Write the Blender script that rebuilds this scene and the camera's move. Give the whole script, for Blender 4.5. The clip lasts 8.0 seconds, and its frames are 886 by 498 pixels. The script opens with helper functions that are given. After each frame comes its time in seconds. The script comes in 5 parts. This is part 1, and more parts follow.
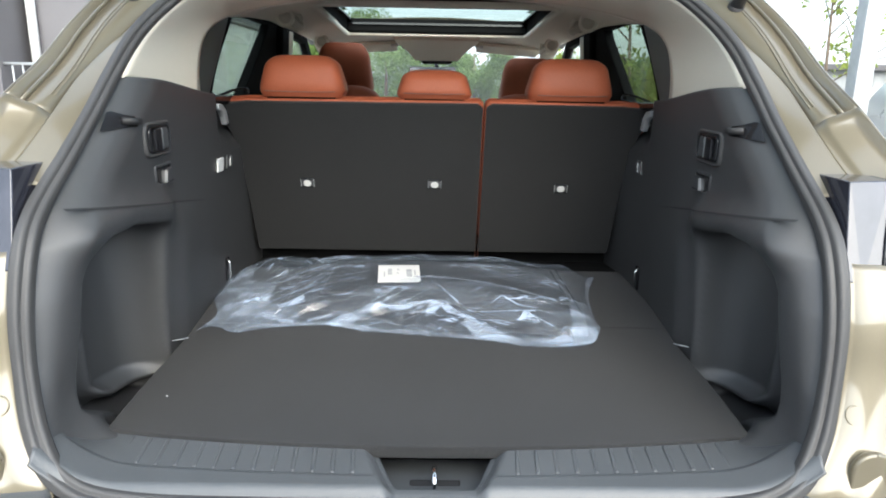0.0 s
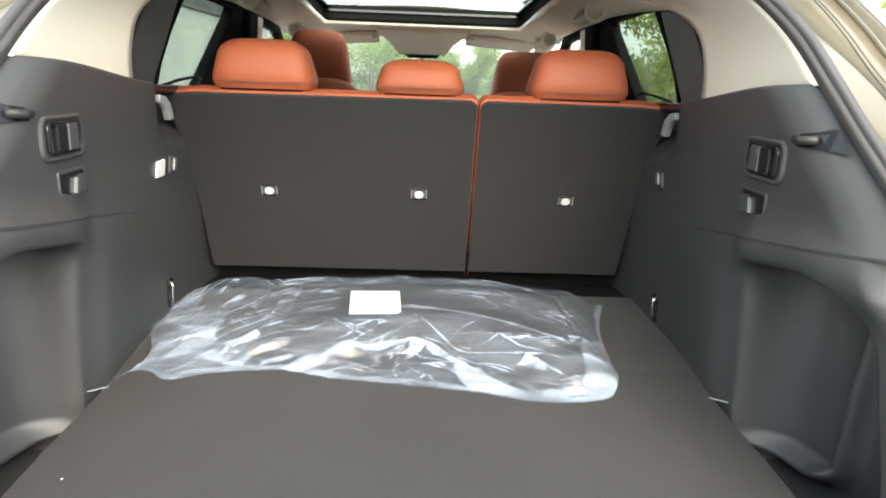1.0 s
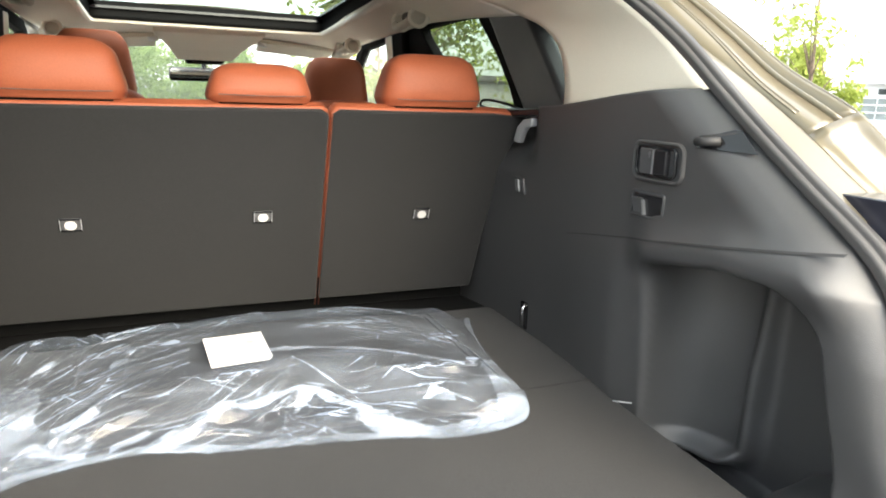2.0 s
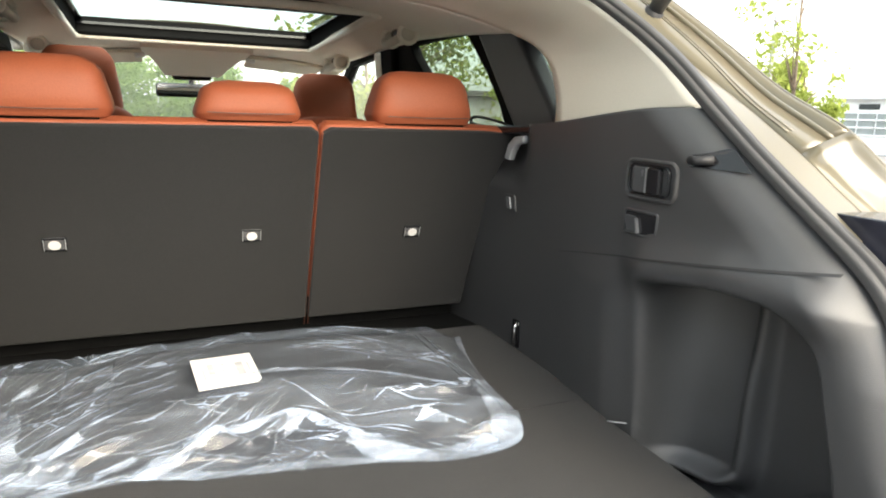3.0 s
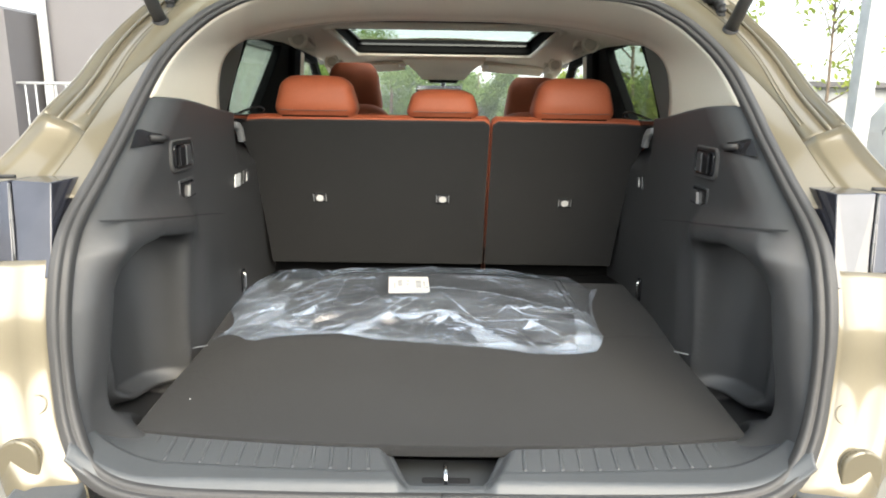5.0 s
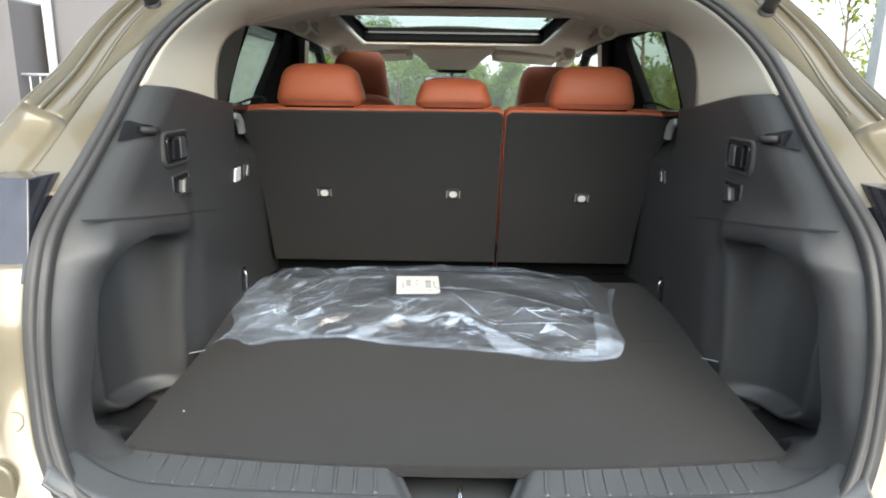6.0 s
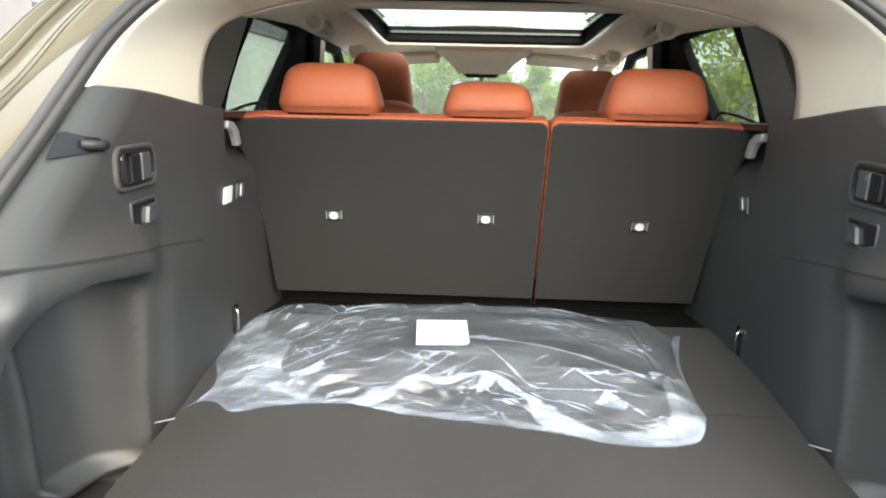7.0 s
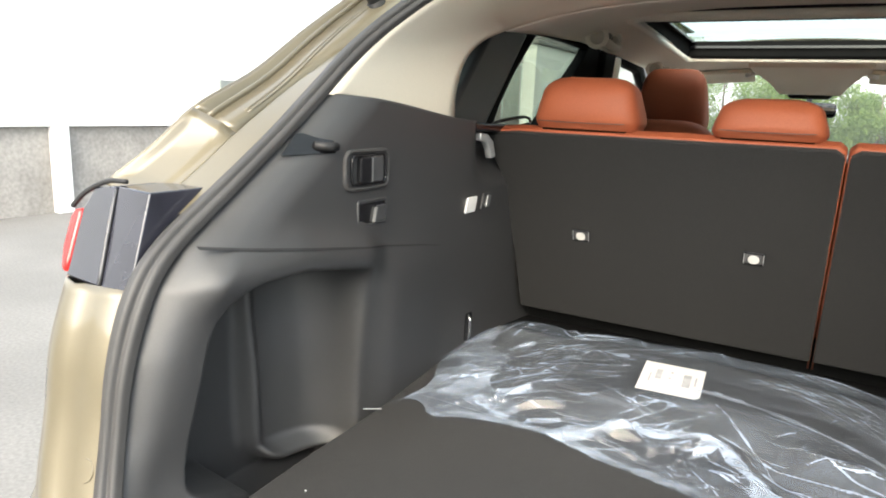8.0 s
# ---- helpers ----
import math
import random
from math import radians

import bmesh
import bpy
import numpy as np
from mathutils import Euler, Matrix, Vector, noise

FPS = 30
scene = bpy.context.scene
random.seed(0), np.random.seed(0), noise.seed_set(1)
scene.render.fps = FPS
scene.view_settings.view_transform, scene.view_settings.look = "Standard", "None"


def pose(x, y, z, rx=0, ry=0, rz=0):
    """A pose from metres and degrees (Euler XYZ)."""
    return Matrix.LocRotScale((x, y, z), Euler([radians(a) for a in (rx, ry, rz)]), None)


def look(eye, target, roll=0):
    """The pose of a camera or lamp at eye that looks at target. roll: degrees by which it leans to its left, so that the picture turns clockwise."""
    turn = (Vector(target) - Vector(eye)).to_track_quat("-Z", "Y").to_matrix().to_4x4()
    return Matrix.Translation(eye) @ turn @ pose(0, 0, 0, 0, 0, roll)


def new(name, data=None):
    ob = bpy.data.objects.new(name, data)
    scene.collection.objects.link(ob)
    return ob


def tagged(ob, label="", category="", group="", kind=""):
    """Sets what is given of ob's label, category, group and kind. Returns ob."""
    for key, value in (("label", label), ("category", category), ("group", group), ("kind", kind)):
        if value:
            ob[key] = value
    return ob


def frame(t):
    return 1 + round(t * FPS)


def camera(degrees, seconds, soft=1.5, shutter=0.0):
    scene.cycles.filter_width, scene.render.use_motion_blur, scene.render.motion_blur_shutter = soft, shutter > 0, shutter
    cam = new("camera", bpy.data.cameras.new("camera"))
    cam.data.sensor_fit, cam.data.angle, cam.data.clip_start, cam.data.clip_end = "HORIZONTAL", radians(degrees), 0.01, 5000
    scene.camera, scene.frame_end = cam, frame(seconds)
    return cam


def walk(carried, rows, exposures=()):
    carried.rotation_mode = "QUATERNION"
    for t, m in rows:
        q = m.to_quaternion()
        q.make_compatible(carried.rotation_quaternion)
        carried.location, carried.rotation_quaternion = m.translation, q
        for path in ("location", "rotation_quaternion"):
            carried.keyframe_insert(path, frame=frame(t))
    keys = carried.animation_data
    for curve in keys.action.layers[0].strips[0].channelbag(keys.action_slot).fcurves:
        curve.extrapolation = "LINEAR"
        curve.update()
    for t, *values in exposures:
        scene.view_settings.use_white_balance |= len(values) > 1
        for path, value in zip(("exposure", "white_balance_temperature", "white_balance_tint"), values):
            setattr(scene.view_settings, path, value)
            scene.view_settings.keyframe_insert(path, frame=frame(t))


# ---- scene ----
cam = camera(67.3, 8.0, 1.9)
PATH = [
    (0, (0.002, -1.112, 1.329), (0.028, 0.825, 0.83), 1.0),
    (0.5, (-0.021, -0.977, 1.322), (0.033, 0.955, 0.811), 1.4),
    (1, (-0.002, -0.831, 1.313), (0.077, 1.103, 0.812), 2.1),
    (1.5, (-0.085, -0.722, 1.298), (0.278, 1.188, 0.825), 2.3),
    (1.7, (-0.14, -0.688, 1.3), (0.412, 1.177, 0.837), 2.0),
    (2.8, (-0.214, -0.638, 1.296), (0.681, 1.098, 0.865), 2.0),
    (3, (-0.187, -0.641, 1.305), (0.602, 1.151, 0.895), 1.8),
    (3.5, (-0.099, -0.684, 1.342), (0.292, 1.243, 0.979), 1.7),
    (4, (-0.055, -0.843, 1.337), (0.054, 1.118, 0.957), 1.7),
    (4.5, (-0.015, -1.107, 1.327), (0.014, 0.847, 0.903), 1.3),
    (4.7, (-0.008, -1.176, 1.332), (0.014, 0.775, 0.897), 1.1),
    (5.8, (-0.013, -1.145, 1.327), (-0.022, 0.798, 0.854), 0.7),
    (6, (-0.019, -1.08, 1.325), (-0.027, 0.863, 0.852), 0.8),
    (6.5, (-0.012, -0.919, 1.318), (-0.047, 1.024, 0.844), 0.9),
    (7, (-0.04, -0.775, 1.322), (-0.115, 1.171, 0.865), 1.3),
    (7.5, (-0.003, -0.684, 1.32), (-0.411, 1.228, 0.901), 1.8),
    (8, (0.098, -0.676, 1.313), (-0.859, 1.027, 0.887), 2.5),
]
# stops, kelvin and tint as the film camera adapts
GAINS = [(0.0, 1.33, 5950, 4), (0.5, 1.70, 6250, 4), (1.0, 2.11, 6600, 4), (1.5, 2.25, 6700, 4), (2.2, 2.20, 6800, 5),
         (3.0, 1.94, 6850, 5), (3.5, 2.04, 6850, 5), (4.0, 2.02, 6800, 5), (4.5, 1.70, 6750, 4), (5.2, 1.55, 6550, 4),
         (6.0, 1.40, 6300, 4), (6.5, 1.72, 6350, 4), (7.0, 2.12, 6600, 4), (7.5, 2.10, 6700, 4), (8.0, 1.65, 6650, 5)]
walk(cam, [(t, look(eye, target, roll)) for t, eye, target, roll in PATH], GAINS)

# ---- world, sun, exposure ----
world = bpy.data.worlds.new("world")
scene.world = world
world.use_nodes = True
wn = world.node_tree
wn.nodes.clear()
w_out = wn.nodes.new("ShaderNodeOutputWorld")
w_bg = wn.nodes.new("ShaderNodeBackground")
w_sky = wn.nodes.new("ShaderNodeTexSky")
w_sky.sky_type = "NISHITA"
w_sky.sun_disc = False
w_sky.sun_elevation = radians(36)
w_sky.sun_rotation = radians(167)
w_sky.air_density = 1.0
w_sky.dust_density = 4.0
w_sky.ozone_density = 0.6
w_bg.inputs["Strength"].default_value = 0.14
# an even veil of high cloud over the whole sky
w_veil = wn.nodes.new("ShaderNodeMix")
w_veil.data_type = "RGBA"
w_veil.blend_type = "ADD"
w_veil.inputs["Factor"].default_value = 1.0
w_veil.inputs["B"].default_value = (3.5, 3.6, 3.75, 1)
wn.links.new(w_sky.outputs[0], w_veil.inputs["A"])
wn.links.new(w_veil.outputs["Result"], w_bg.inputs["Color"])
wn.links.new(w_bg.outputs[0], w_out.inputs["Surface"])
sun_data = bpy.data.lights.new("sun", "SUN")
sun_data.energy = 1.45
sun_data.angle = radians(66)
sun_data.color = (1.0, 0.975, 0.94)
sun = new("sun", sun_data)
sun.matrix_world = look((2.0, -8.7, 7.2), (0, 0, 0.8))


# ---- materials ----
def material(name, color, rough=0.5, metal=0.0, spec=0.5, var=0.12, scale=6.0, fine=0.0, fine_scale=400.0,
             bump=0.0, bump_scale=500.0, coat=0.0, sheen=0.0, second=None, rough_var=0.08, random_var=0.0):
    """Principled material with colour variation at two scales, uneven roughness and a fine relief."""
    m = bpy.data.materials.new(name)
    m.use_nodes = True
    n, l = m.node_tree.nodes, m.node_tree.links
    b = n["Principled BSDF"]
    b.inputs["Metallic"].default_value = metal
    b.inputs["Specular IOR Level"].default_value = spec
    b.inputs["Coat Weight"].default_value = coat
    b.inputs["Coat Roughness"].default_value = 0.06
    b.inputs["Sheen Weight"].default_value = sheen
    tc = n.new("ShaderNodeTexCoord")
    big = n.new("ShaderNodeTexNoise")
    big.inputs["Scale"].default_value = scale
    big.inputs["Detail"].default_value = 5.0
    l.new(tc.outputs["Object"], big.inputs["Vector"])
    ramp = n.new("ShaderNodeMapRange")
    ramp.inputs["From Min"].default_value = 0.3
    ramp.inputs["From Max"].default_value = 0.7
    l.new(big.outputs["Fac"], ramp.inputs["Value"])
    mix = n.new("ShaderNodeMix")
    mix.data_type = "RGBA"
    c2 = second or tuple(min(1.0, c * (1 + 2 * var)) for c in color)
    c1 = color if second else tuple(c * (1 - var) for c in color)
    mix.inputs["A"].default_value = (*c1, 1)
    mix.inputs["B"].default_value = (*c2, 1)
    l.new(ramp.outputs["Result"], mix.inputs["Factor"])
    out = mix.outputs["Result"]
    if fine > 0:
        small = n.new("ShaderNodeTexNoise")
        small.inputs["Scale"].default_value = fine_scale
        small.inputs["Detail"].default_value = 3.0
        l.new(tc.outputs["Object"], small.inputs["Vector"])
        mr = n.new("ShaderNodeMapRange")
        mr.inputs["From Min"].default_value = 0.3
        mr.inputs["From Max"].default_value = 0.7
        mr.inputs["To Min"].default_value = 1 - fine
        mr.inputs["To Max"].default_value = 1 + fine
        l.new(small.outputs["Fac"], mr.inputs["Value"])
        mul = n.new("ShaderNodeVectorMath")
        mul.operation = "SCALE"
        l.new(out, mul.inputs[0])
        l.new(mr.outputs["Result"], mul.inputs["Scale"])
        out = mul.outputs["Vector"]
    if random_var > 0:
        info = n.new("ShaderNodeObjectInfo")
        geo = n.new("ShaderNodeNewGeometry")
        add = n.new("ShaderNodeMath")
        add.operation = "ADD"
        l.new(info.outputs["Random"], add.inputs[0])
        l.new(geo.outputs["Random Per Island"], add.inputs[1])
        mr2 = n.new("ShaderNodeMapRange")
        mr2.inputs["From Max"].default_value = 2.0
        mr2.inputs["To Min"].default_value = 1 - random_var
        mr2.inputs["To Max"].default_value = 1 + random_var
        l.new(add.outputs[0], mr2.inputs["Value"])
        mul2 = n.new("ShaderNodeVectorMath")
        mul2.operation = "SCALE"
        l.new(out, mul2.inputs[0])
        l.new(mr2.outputs["Result"], mul2.inputs["Scale"])
        out = mul2.outputs["Vector"]
    l.new(out, b.inputs["Base Color"])
    rr = n.new("ShaderNodeMapRange")
    rr.inputs["To Min"].default_value = max(0.02, rough - rough_var)
    rr.inputs["To Max"].default_value = min(1.0, rough + rough_var)
    l.new(big.outputs["Fac"], rr.inputs["Value"])
    l.new(rr.outputs["Result"], b.inputs["Roughness"])
    if bump > 0:
        tex = n.new("ShaderNodeTexNoise")
        tex.inputs["Scale"].default_value = bump_scale
        tex.inputs["Detail"].default_value = 2.0
        l.new(tc.outputs["Object"], tex.inputs["Vector"])
        bp = n.new("ShaderNodeBump")
        bp.inputs["Strength"].default_value = bump
        bp.inputs["Distance"].default_value = 0.001
        l.new(tex.outputs["Fac"], bp.inputs["Height"])
        l.new(bp.outputs["Normal"], b.inputs["Normal"])
    return m


def facing(n, l, low, high):
    """Share of gloss on a thin clear sheet: low seen straight on, high seen along it."""
    w = n.new("ShaderNodeLayerWeight")
    p = n.new("ShaderNodeMath")
    p.operation = "POWER"
    p.inputs[1].default_value = 4.0
    l.new(w.outputs["Facing"], p.inputs[0])
    r = n.new("ShaderNodeMapRange")
    r.inputs["To Min"].default_value = low
    r.inputs["To Max"].default_value = high
    l.new(p.outputs[0], r.inputs["Value"])
    return r.outputs["Result"]


def glass_material(name, tint, gloss=0.02, haze=0.0):
    m = bpy.data.materials.new(name)
    m.use_nodes = True
    n, l = m.node_tree.nodes, m.node_tree.links
    n.clear()
    o = n.new("ShaderNodeOutputMaterial")
    t = n.new("ShaderNodeBsdfTransparent")
    t.inputs["Color"].default_value = (*tint, 1)
    g = n.new("ShaderNodeBsdfGlossy")
    g.inputs["Roughness"].default_value = gloss
    f = facing(n, l, 0.03, 0.30)
    x = n.new("ShaderNodeMixShader")
    l.new(f, x.inputs[0])
    l.new(t.outputs[0], x.inputs[1])
    l.new(g.outputs[0], x.inputs[2])
    # pale haze painted into the pane, washing out the view like glare
    film = n.new("ShaderNodeBsdfDiffuse")
    film.inputs["Color"].default_value = (0.8, 0.8, 0.78, 1)
    thin = n.new("ShaderNodeBsdfTranslucent")
    thin.inputs["Color"].default_value = (0.8, 0.8, 0.78, 1)
    both = n.new("ShaderNodeMixShader")
    l.new(film.outputs[0], both.inputs[1])
    l.new(thin.outputs[0], both.inputs[2])
    y = n.new("ShaderNodeMixShader")
    y.inputs[0].default_value = haze
    l.new(x.outputs[0], y.inputs[1])
    l.new(both.outputs[0], y.inputs[2])
    l.new(y.outputs[0], o.inputs["Surface"])
    return m


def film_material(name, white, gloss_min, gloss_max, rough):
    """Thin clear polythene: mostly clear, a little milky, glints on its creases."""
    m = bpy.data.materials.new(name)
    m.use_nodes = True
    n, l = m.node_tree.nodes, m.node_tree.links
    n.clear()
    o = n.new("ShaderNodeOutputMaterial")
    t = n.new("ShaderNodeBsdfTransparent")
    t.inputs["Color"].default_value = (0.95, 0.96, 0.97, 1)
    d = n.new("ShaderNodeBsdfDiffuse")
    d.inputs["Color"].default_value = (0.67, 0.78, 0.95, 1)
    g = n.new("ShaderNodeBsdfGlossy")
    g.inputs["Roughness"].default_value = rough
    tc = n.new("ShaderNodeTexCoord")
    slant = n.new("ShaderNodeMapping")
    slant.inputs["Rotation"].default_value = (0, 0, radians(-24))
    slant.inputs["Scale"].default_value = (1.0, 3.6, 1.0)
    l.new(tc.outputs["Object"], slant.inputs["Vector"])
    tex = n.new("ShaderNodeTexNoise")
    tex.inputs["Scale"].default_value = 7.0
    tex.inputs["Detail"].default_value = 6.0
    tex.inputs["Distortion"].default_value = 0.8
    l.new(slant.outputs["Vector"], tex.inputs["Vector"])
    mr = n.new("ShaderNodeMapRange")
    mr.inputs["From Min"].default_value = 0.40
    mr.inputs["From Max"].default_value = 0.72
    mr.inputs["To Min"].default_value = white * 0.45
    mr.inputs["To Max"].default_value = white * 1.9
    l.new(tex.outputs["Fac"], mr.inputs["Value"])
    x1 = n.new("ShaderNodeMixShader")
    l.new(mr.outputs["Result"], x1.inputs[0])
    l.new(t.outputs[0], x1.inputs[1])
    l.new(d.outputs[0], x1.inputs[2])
    f = facing(n, l, gloss_min, gloss_max)
    ridge = n.new("ShaderNodeTexNoise")
    ridge.noise_type = "RIDGED_MULTIFRACTAL"
    ridge.inputs["Scale"].default_value = 16.0
    ridge.inputs["Detail"].default_value = 2.0
    l.new(slant.outputs["Vector"], ridge.inputs["Vector"])
    bp = n.new("ShaderNodeBump")
    bp.inputs["Strength"].default_value = 0.22
    bp.inputs["Distance"].default_value = 0.004
    l.new(ridge.outputs["Fac"], bp.inputs["Height"])
    l.new(bp.outputs["Normal"], g.inputs["Normal"])
    x2 = n.new("ShaderNodeMixShader")
    l.new(f, x2.inputs[0])
    l.new(x1.outputs[0], x2.inputs[1])
    l.new(g.outputs[0], x2.inputs[2])
    l.new(x2.outputs[0], o.inputs["Surface"])
    return m


def leaf_material(name, dark, light):
    """Leaves that let some of the light through."""
    m = bpy.data.materials.new(name)
    m.use_nodes = True
    n, l = m.node_tree.nodes, m.node_tree.links
    n.clear()
    o = n.new("ShaderNodeOutputMaterial")
    geo = n.new("ShaderNodeNewGeometry")
    tex = n.new("ShaderNodeTexNoise")
    tex.inputs["Scale"].default_value = 0.9
    tex.inputs["Detail"].default_value = 4.0
    mean = n.new("ShaderNodeMath")
    mean.operation = "MULTIPLY_ADD"
    mean.inputs[1].default_value = 0.5
    l.new(geo.outputs["Random Per Island"], mean.inputs[0])
    half = n.new("ShaderNodeMath")
    half.operation = "MULTIPLY"
    half.inputs[1].default_value = 0.5
    l.new(tex.outputs["Fac"], half.inputs[0])
    l.new(half.outputs[0], mean.inputs[2])
    mix = n.new("ShaderNodeMix")
    mix.data_type = "RGBA"
    mix.inputs["A"].default_value = (*dark, 1)
    mix.inputs["B"].default_value = (*light, 1)
    l.new(mean.outputs[0], mix.inputs["Factor"])
    d, t = n.new("ShaderNodeBsdfDiffuse"), n.new("ShaderNodeBsdfTranslucent")
    x = n.new("ShaderNodeMixShader")
    x.inputs[0].default_value = 0.45
    for b, slot in ((d, 1), (t, 2)):
        l.new(mix.outputs["Result"], b.inputs["Color"])
        l.new(b.outputs[0], x.inputs[slot])
    l.new(x.outputs[0], o.inputs["Surface"])
    return m


M_PANEL = material("grained_black_plastic", (0.042, 0.0424, 0.0440), 0.50, spec=0.85, var=0.06, scale=3, fine=0.08, fine_scale=700, bump=0.35, bump_scale=900)
M_SILL = material("grey_sill_plastic", (0.072, 0.077, 0.082), 0.36, var=0.06, scale=4, fine=0.08, fine_scale=600, bump=0.35, bump_scale=800)
M_CARPET = material("charcoal_carpet", (0.0228, 0.0230, 0.0236), 0.95, spec=0.2, var=0.10, scale=3, fine=0.35, fine_scale=650, bump=0.8, bump_scale=900, sheen=0.07)
M_SEATBACK = material("charcoal_seat_back_felt", (0.0192, 0.0193, 0.0196), 0.85, spec=0.25, var=0.08, scale=2.5, fine=0.22, fine_scale=800, bump=0.6, bump_scale=1000, sheen=0.1)
M_RUBBER = material("black_seal_rubber", (0.050, 0.049, 0.049), 0.55, var=0.08, scale=8, fine=0.05, bump=0.15, bump_scale=300)
M_GRIP = material("darker_beige_handle_plastic", (0.56, 0.52, 0.44), 0.45, var=0.04, scale=12)
M_BEIGE = material("beige_trim_plastic", (0.74, 0.69, 0.58), 0.6, var=0.02, scale=3, fine=0.03, fine_scale=500, bump=0.3, bump_scale=700)
M_LINER = material("beige_headliner_fabric", (0.82, 0.78, 0.69), 0.95, spec=0.2, var=0.02, scale=3, fine=0.06, fine_scale=600, bump=0.5, bump_scale=900, sheen=0.1)
M_LEATHER = material("orange_leather", (0.300, 0.081, 0.037), 0.52, spec=0.30, var=0.07, scale=7, fine=0.06, fine_scale=300, bump=0.28, bump_scale=300)
M_PAINT = material("sand_gold_paint", (0.150, 0.130, 0.087), 0.45, metal=0.25, var=0.03, scale=5, fine=0.05, fine_scale=1200, coat=0.9, rough_var=0.04)
M_BLACK = material("gloss_black_plastic", (0.012, 0.012, 0.014), 0.22, var=0.1, scale=8)
M_BLACKMATT = material("matt_black_plastic", (0.018, 0.018, 0.019), 0.6, var=0.1, scale=8, bump=0.2)
M_PILLAR = material("dark_grey_pillar_plastic", (0.048, 0.049, 0.052), 0.42, var=0.06, scale=5, bump=0.3, bump_scale=700)
M_SILVER = material("satin_silver_plastic", (0.24, 0.245, 0.25), 0.30, metal=0.5, var=0.05, scale=20)
M_LEVER = material("glossy_dark_grey_plastic", (0.085, 0.086, 0.089), 0.26, metal=0.2, var=0.06, scale=20)
M_BOOT = material("pale_grey_boot_rubber", (0.34, 0.34, 0.345), 0.5, var=0.08, scale=14)
M_CHROME = material("chrome", (0.8, 0.8, 0.8), 0.12, metal=1.0, var=0.03, scale=20, rough_var=0.03)
M_WHITE = material("white_plastic", (0.80, 0.80, 0.79), 0.35, var=0.03, scale=30)
M_PAPER = material("white_paper_label", (0.62, 0.61, 0.59), 0.6, var=0.03, scale=30)
M_INK = material("grey_print", (0.34, 0.34, 0.35), 0.7, var=0.15, scale=60)
M_RED = material("red_lamp_lens", (0.45, 0.012, 0.01), 0.12, var=0.15, scale=25, coat=0.5)
M_SMOKE = material("smoked_lamp_lens", (0.030, 0.031, 0.042), 0.10, var=0.25, scale=9, coat=0.6)
M_MAT = material("black_mat_rubber", (0.022, 0.022, 0.023), 0.75, var=0.15, scale=12, fine=0.15, fine_scale=300, bump=0.5, bump_scale=200)
# last value: painted haze that pales the view outside
M_GLASS = glass_material("clear_glass", (0.97, 0.99, 0.975), 0.02, 0.13)
M_FELT = material("black_felt", (0.007, 0.007, 0.007), 0.9, spec=0.1, var=0.1, scale=20)
M_PRIVACY = glass_material("tinted_side_glass", (0.50, 0.55, 0.51), 0.02, 0.012)
M_ROOFGLASS = glass_material("tinted_roof_glass", (0.70, 0.735, 0.715))
M_FILM = film_material("clear_plastic_film", 0.062, 0.028, 0.11, 0.14)
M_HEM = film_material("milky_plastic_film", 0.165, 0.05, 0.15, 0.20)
# whiter film that carries painted highlights on folds, bands and facets
M_CREST = film_material("gathered_highlight_film", 0.27, 0.05, 0.15, 0.20)
# whiter film for the glint lines painted along the creases
M_PINCH = film_material("crease_glint_film", 0.28, 0.06, 0.18, 0.16)
M_MIRROR = material("mirror_glass", (0.85, 0.86, 0.85), 0.03, metal=1.0, var=0.01, scale=3, rough_var=0.01)
M_CONCRETE = material("pale_concrete", (0.14, 0.136, 0.128), 0.9, var=0.15, scale=0.9, fine=0.15, fine_scale=60, bump=0.6, bump_scale=80, second=(0.20, 0.194, 0.183))
M_WALLGREY = material("grey_painted_cladding", (0.125, 0.12, 0.125), 0.75, var=0.07, scale=0.8, fine=0.08, fine_scale=90, bump=0.3, bump_scale=100)
M_WALLWHITE = material("white_painted_render", (0.80, 0.80, 0.79), 0.8, var=0.03, scale=0.7, fine=0.04, fine_scale=60, bump=0.3, bump_scale=90)
M_PALE = material("pale_grey_render", (0.66, 0.66, 0.62), 0.85, var=0.06, scale=1.2, fine=0.06, fine_scale=60, bump=0.3, bump_scale=90)
M_YOUNG = leaf_material("yellow_green_leaves", (0.230, 0.285, 0.060), (0.360, 0.410, 0.120))
M_STONE = material("weathered_grey_block", (0.27, 0.255, 0.235), 0.9, var=0.14, scale=2.2, fine=0.16, fine_scale=25, bump=0.8, bump_scale=40, random_var=0.12)
M_STEEL = material("galvanised_steel", (0.40, 0.41, 0.42), 0.5, metal=0.4, var=0.1, scale=5)
M_ROOFING = material("pale_grey_roof_sheet", (0.52, 0.53, 0.55), 0.7, var=0.08, scale=1.2)
M_BARK = material("grey_brown_bark", (0.13, 0.10, 0.075), 0.9, var=0.25, scale=14, bump=0.9, bump_scale=60)
M_LEAF = leaf_material("green_leaves", (0.130, 0.205, 0.060), (0.230, 0.325, 0.110))
M_WINDOW = material("dark_window_pane", (0.03, 0.035, 0.04), 0.08, var=0.1, scale=2)
M_PALEPANE = material("curtained_window_pane", (0.22, 0.24, 0.23), 0.25, var=0.1, scale=2)
M_CARPAINT = material("silver_car_paint", (0.55, 0.56, 0.58), 0.3, metal=0.4, var=0.04, scale=3, coat=0.5)
M_TYRE = material("tyre_rubber", (0.02, 0.02, 0.02), 0.85, var=0.1, scale=20)


